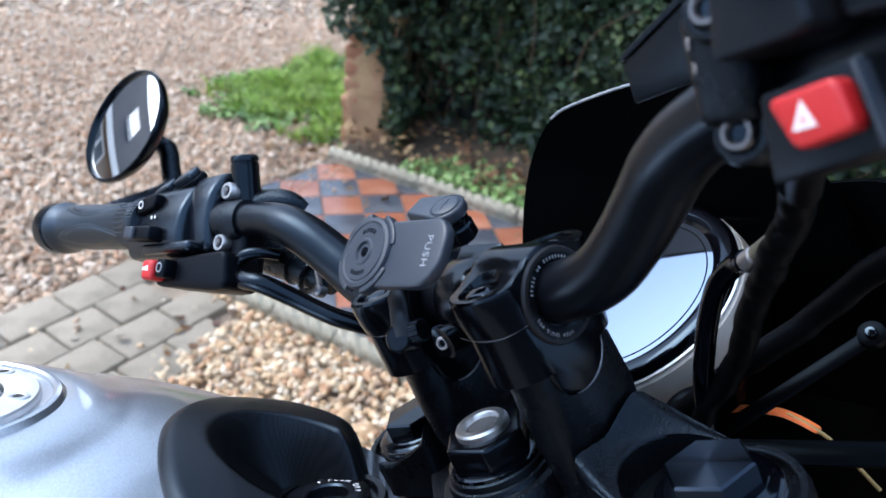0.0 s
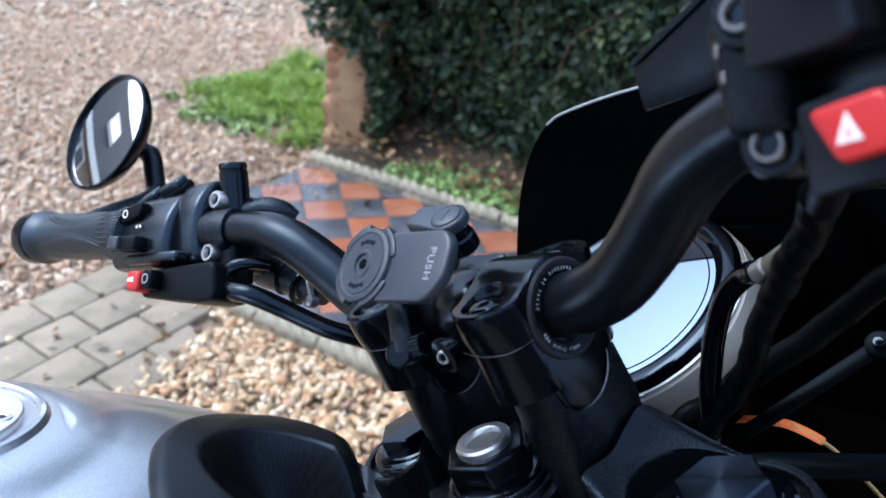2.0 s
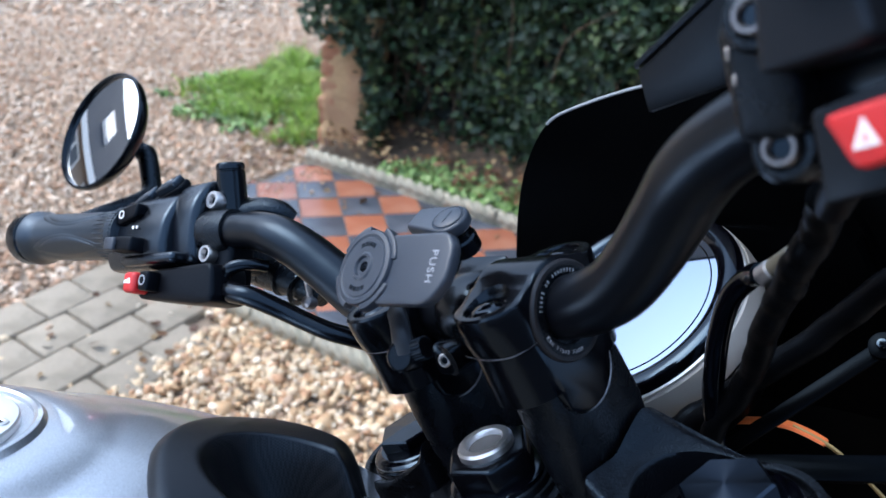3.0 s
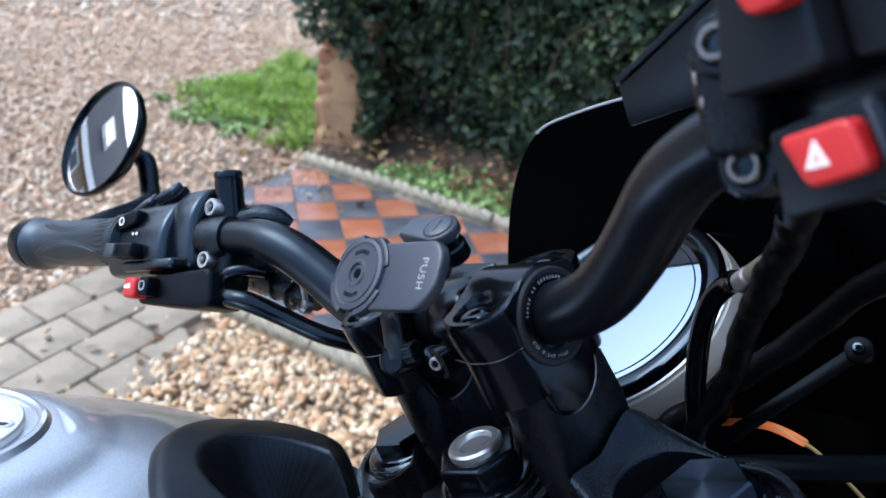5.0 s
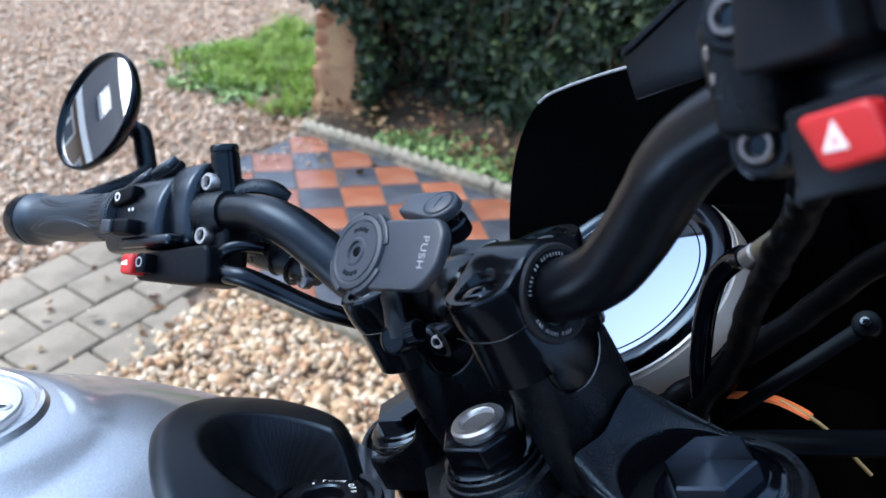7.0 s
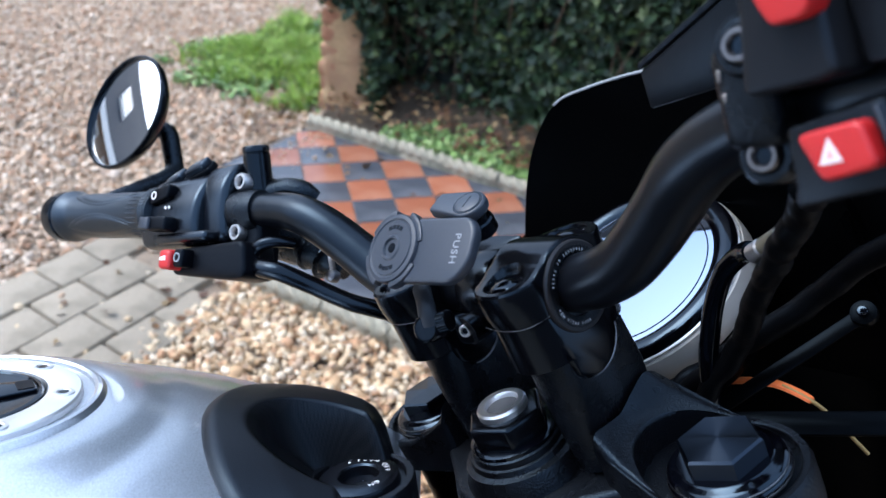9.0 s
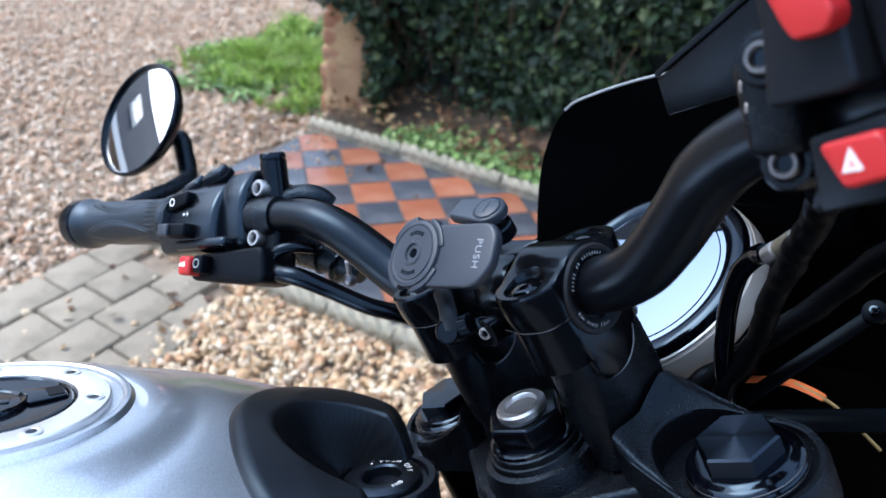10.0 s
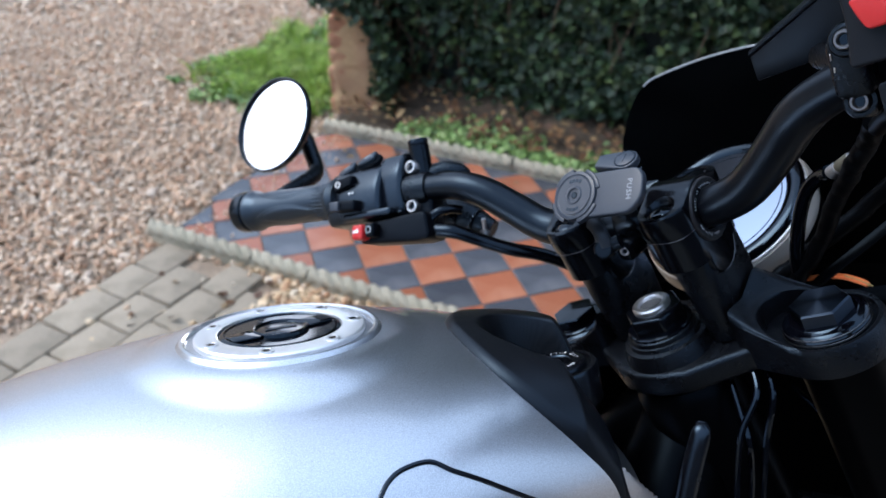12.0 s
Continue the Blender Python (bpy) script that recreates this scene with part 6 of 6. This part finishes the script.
    for k in range(19):
        a = radians(35 + 110 * k / 18)
        rings.append([b.verts.new(wm @ Vector((math.cos(a) * (0.335 - 0.035 * s * s), math.sin(a) * (0.335 - 0.035 * s * s), 0.075 * s))) for s in (-1, -0.6, 0, 0.6, 1)])
    for r1, r2 in zip(rings, rings[1:]):
        for i in range(4):
            b.faces.new((r1[i], r1[i + 1], r2[i + 1], r2[i]))
    bmesh.ops.solidify(b, geom=b.faces[:], thickness=0.003)
    part("front_mudguard", b, BLACK_GLOSS, bike, "black front mudguard")


MOUNT = basis(Vector((-0.002, -0.0215, 0.1118)), Vector((0.997, 0.0224, -0.0737)), Vector((0.0343, 0.7276, 0.6852)), Vector((0.069, -0.6857, 0.7246)))


def phone_mount():
    """Twist-lock phone holder on an arm clamped between the risers."""
    pm = thing("phone_mount", S(0.0, BAR_V, BAR_W), "grey and black twist-lock phone mount clamped to the handlebar", "phone mount")
    F = STEER @ MOUNT
    head = part("head", lathe([(0.0165, -0.0075), (0.0185, -0.006), (0.0188, -0.0015), (0.0182, -0.0004), (0.0162, 0.0), (0.0156, -0.0006), (0.0150, -0.0007), (0.0145, -0.0001), (0.0072, -0.0001), (0.0064, 0.0007), (0.0052, 0.0007), (0.0046, -0.0006), (0.0028, -0.0006), (0.0022, -0.0020), (0, -0.0022)], F, 64), GREY_MOUNT, pm, "grey round twist-lock head")
    part("centre_screw", lathe([(0.0026, -0.001), (0.0022, -0.0004), (0, -0.0004)], F, 16), BLACK_GLOSS, head)
    for a0 in (12, 102, 192, 282):
        b = bmesh.new()
        pts = [(0.0180 * math.cos(radians(a0 + 7 * k)), 0.0180 * math.sin(radians(a0 + 7 * k))) for k in range(9)]
        pts += [(0.0214 * math.cos(radians(a0 + 56 - 7 * k)), 0.0214 * math.sin(radians(a0 + 56 - 7 * k))) for k in range(9)]
        part("lug", prism(pts, 0.0052, F @ pose(0, 0, -0.0064), 0.0007), GREY_MOUNT, head)
    for sgn in (1, -1):
        b = bmesh.new()
        for k in range(4):
            a = radians(90 * sgn + (k - 1.5) * (-15 * sgn))
            box((0.0026, 0.0024, 0.0004), F @ pose(0.0112 * math.cos(a), 0.0112 * math.sin(a), 0.0, 0, 0, math.degrees(a) - 90), 0.0003, 1, b)
        part("raised_mark", b, BLACK_PLASTIC, head, "", False)
    outline = round_outline([(0.006, 0.0165), (0.0510, 0.0172), (0.0565, 0.010), (0.0566, -0.006), (0.048, -0.0160), (0.006, -0.0172)], 0.006, 6)
    body = part("push_plate", prism(outline, 0.0062, F @ pose(0, 0, -0.0085), 0.0018, 4), GREY_MOUNT, pm, "grey release plate marked PUSH")
    letters("PUSH", 0.0060, F @ pose(0.0462, 0.0010, -0.0021, 0, 0, -90), GREY_INK, body, "lettering", 0.0001, 1.12)
    # knob behind the plate
    km = STEER @ axis_frame(Vector((0.0245, 0.0155, 0.1163)), (0.16, -0.26, 0.94))
    arm = part("upper_arm", prism([(-0.024, -0.0066)] + [(0.0098 * math.cos(radians(q)), 0.0098 * math.sin(radians(q))) for q in range(-90, 91, 12)] + [(-0.024, 0.0066)], 0.0064, km @ pose(0, 0, -0.0058, 0, 0, 0), 0.0016, 3), GREY_MOUNT, pm, "grey upper link")
    part("knob_rim", lathe([(0.0084, 0.0004), (0.0084, 0.00075), (0.0074, 0.0008)], km, 40), BLACK_GLOSS, arm)
    part("knob", lathe([(0.0074, 0.0004), (0.0072, 0.0011), (0.0066, 0.0014), (0, 0.0015)], km, 40), GREY_MOUNT, arm)
    part("knob_slot", box((0.0004, 0.008, 0.0003), km @ pose(0, 0, 0.0015)), BLACK_PLASTIC, arm)
    part("link_ring", lathe([(0.0075, -0.020), (0.0084, -0.019), (0.0084, -0.012), (0.0075, -0.011), (0.0075, -0.008)], km, 32), BLACK_ANODISED, arm)
    # lower fork and pivot
    part("lower_arm", tube([(-0.0069, -0.0120, 0.0834, 0.0058), (0.0015, -0.0180, 0.0806, 0.0060), (0.0063, -0.0230, 0.0751, 0.0064), (0.0075, -0.0260, 0.0673, 0.0072)], frame_m=STEER, segs=18, flat=0.55, up=(0.35, -0.8, 0.4)), GREY_HOUSING, pm, "black bent lower arm")
    pv = steer_frame((0.0075, -0.0292, 0.0679), (0.40, -0.80, 0.42))
    part("pivot", lathe([(0.0072, -0.012), (0.0076, -0.006), (0.0074, -0.0006), (0.0066, 0.0002), (0.0062, -0.0002), (0.0058, 0.0004), (0, 0.0006)], pv, 36), BLACK_ANODISED, pm, "black pivot with a capped screw")
    kn = bmesh.new()
    kf = steer_frame((0.0160, -0.0220, 0.0683), (0.9, 0.35, 0.1))
    for k in range(22):
        box((0.0012, 0.0012, 0.006), kf @ Matrix.Rotation(2 * math.pi * k / 22, 4, "Z") @ pose(0.0050, 0, 0), 0.0003, 1, kn)
    part("knurled_nut", kn, BLACK_ANODISED, pm)["kind"] = "stuff"
    part("nut_core", lathe([(0.0050, -0.003), (0.0050, 0.003), (0, 0.003)], kf, 24), BLACK_ANODISED, pm)
    cl = steer_frame((0.006, BAR_V, BAR_W), (1, 0, 0), (0, 1, 0))
    part("bar_clamp", lathe([(0.0152, -0.012), (0.0205, -0.012), (0.0215, -0.010), (0.0215, 0.010), (0.0205, 0.012), (0.0152, 0.012)], cl, 40), BLACK_ANODISED, pm, "black bar clamp")
    part("clamp_ear", tube([(0.008, 0.012, 0.050, 0.008), (0.006, 0.002, 0.0505, 0.0085), (0.005, -0.004, 0.0505, 0.0085)], frame_m=STEER, segs=14), BLACK_ANODISED, pm)
    eb = steer_frame((0.0035, -0.0045, 0.0508), (0.35, -0.85, 0.2))
    part("clamp_plate", prism(round_outline([(-0.0052, -0.0085), (0.0052, -0.0085), (0.0060, 0.0085), (-0.0060, 0.0085)], 0.005, 6), 0.0030, eb @ pose(0, 0.001, -0.0034), 0.0008), BLACK_ANODISED, pm)
    part("clamp_screw", lathe([(0.0036, -0.003), (0.0036, 0.0002), (0.0030, 0.0008), (0.0022, 0.0008), (0.0017, -0.0010), (0, -0.0012)], eb, 24), DULL_STEEL, pm)
    part("clamp_tab", prism(round_outline([(0.0, -0.004), (0.026, -0.004), (0.030, 0.004), (0.0, 0.008)], 0.002), 0.006, STEER @ axis_frame(Vector((-0.002, 0.032, 0.0790)), (0.1, -0.5, 0.86), (0.95, 0.05, 0.22)), 0.001), BLACK_ANODISED, pm)


def engraving(cap, f):
    """Lettering round the right collar: a maker's name as bars, and an approval mark."""
    for k in range(17):
        if k in (5, 8):
            continue
        a = radians(153 - 6.3 * k)
        bars = bmesh.new()
        box((0.0015, 0.0007, 0.0002), f @ pose(0.0184 * math.cos(a), 0.0184 * math.sin(a), 0.0019, 0, 0, math.degrees(a)), 0, 1, bars)
        part("maker_mark", bars, GREY_INK, cap, "", False)
    arc_letters("KBA 91543 F30A", 0.0188, 192, 5.6, 0.0025, f @ pose(0, 0, 0.0021), PALE_GREY_INK, cap)


def tank_seam():
    run = [(0.026, 0.83), (0.033, 0.75), (0.040, 0.70), (0.050, 0.673), (0.066, 0.668), (0.079, 0.712), (0.096, 0.76), (0.116, 0.82), (0.138, 0.88)]
    b = bmesh.new()
    for sgn in (1,):
        tube([(*(tank_surface(x, sgn * th) + Vector((0, 0, 0.0002))), 0.0016) for x, th in run], frame_m=TANK, segs=8, per=5, bm=b)
    part("panel_gap", b, BLACK_PLASTIC, bike)


handlebar()
grip(1)
grip(-1)
right_cap, right_ring = riser(1)
riser(-1)
engraving(right_cap, right_ring)
top_yoke()
left_controls()
right_controls()
mirror()
dash()
screen()
tank()
tank_seam()
front_cover()
front_end()
phone_mount()
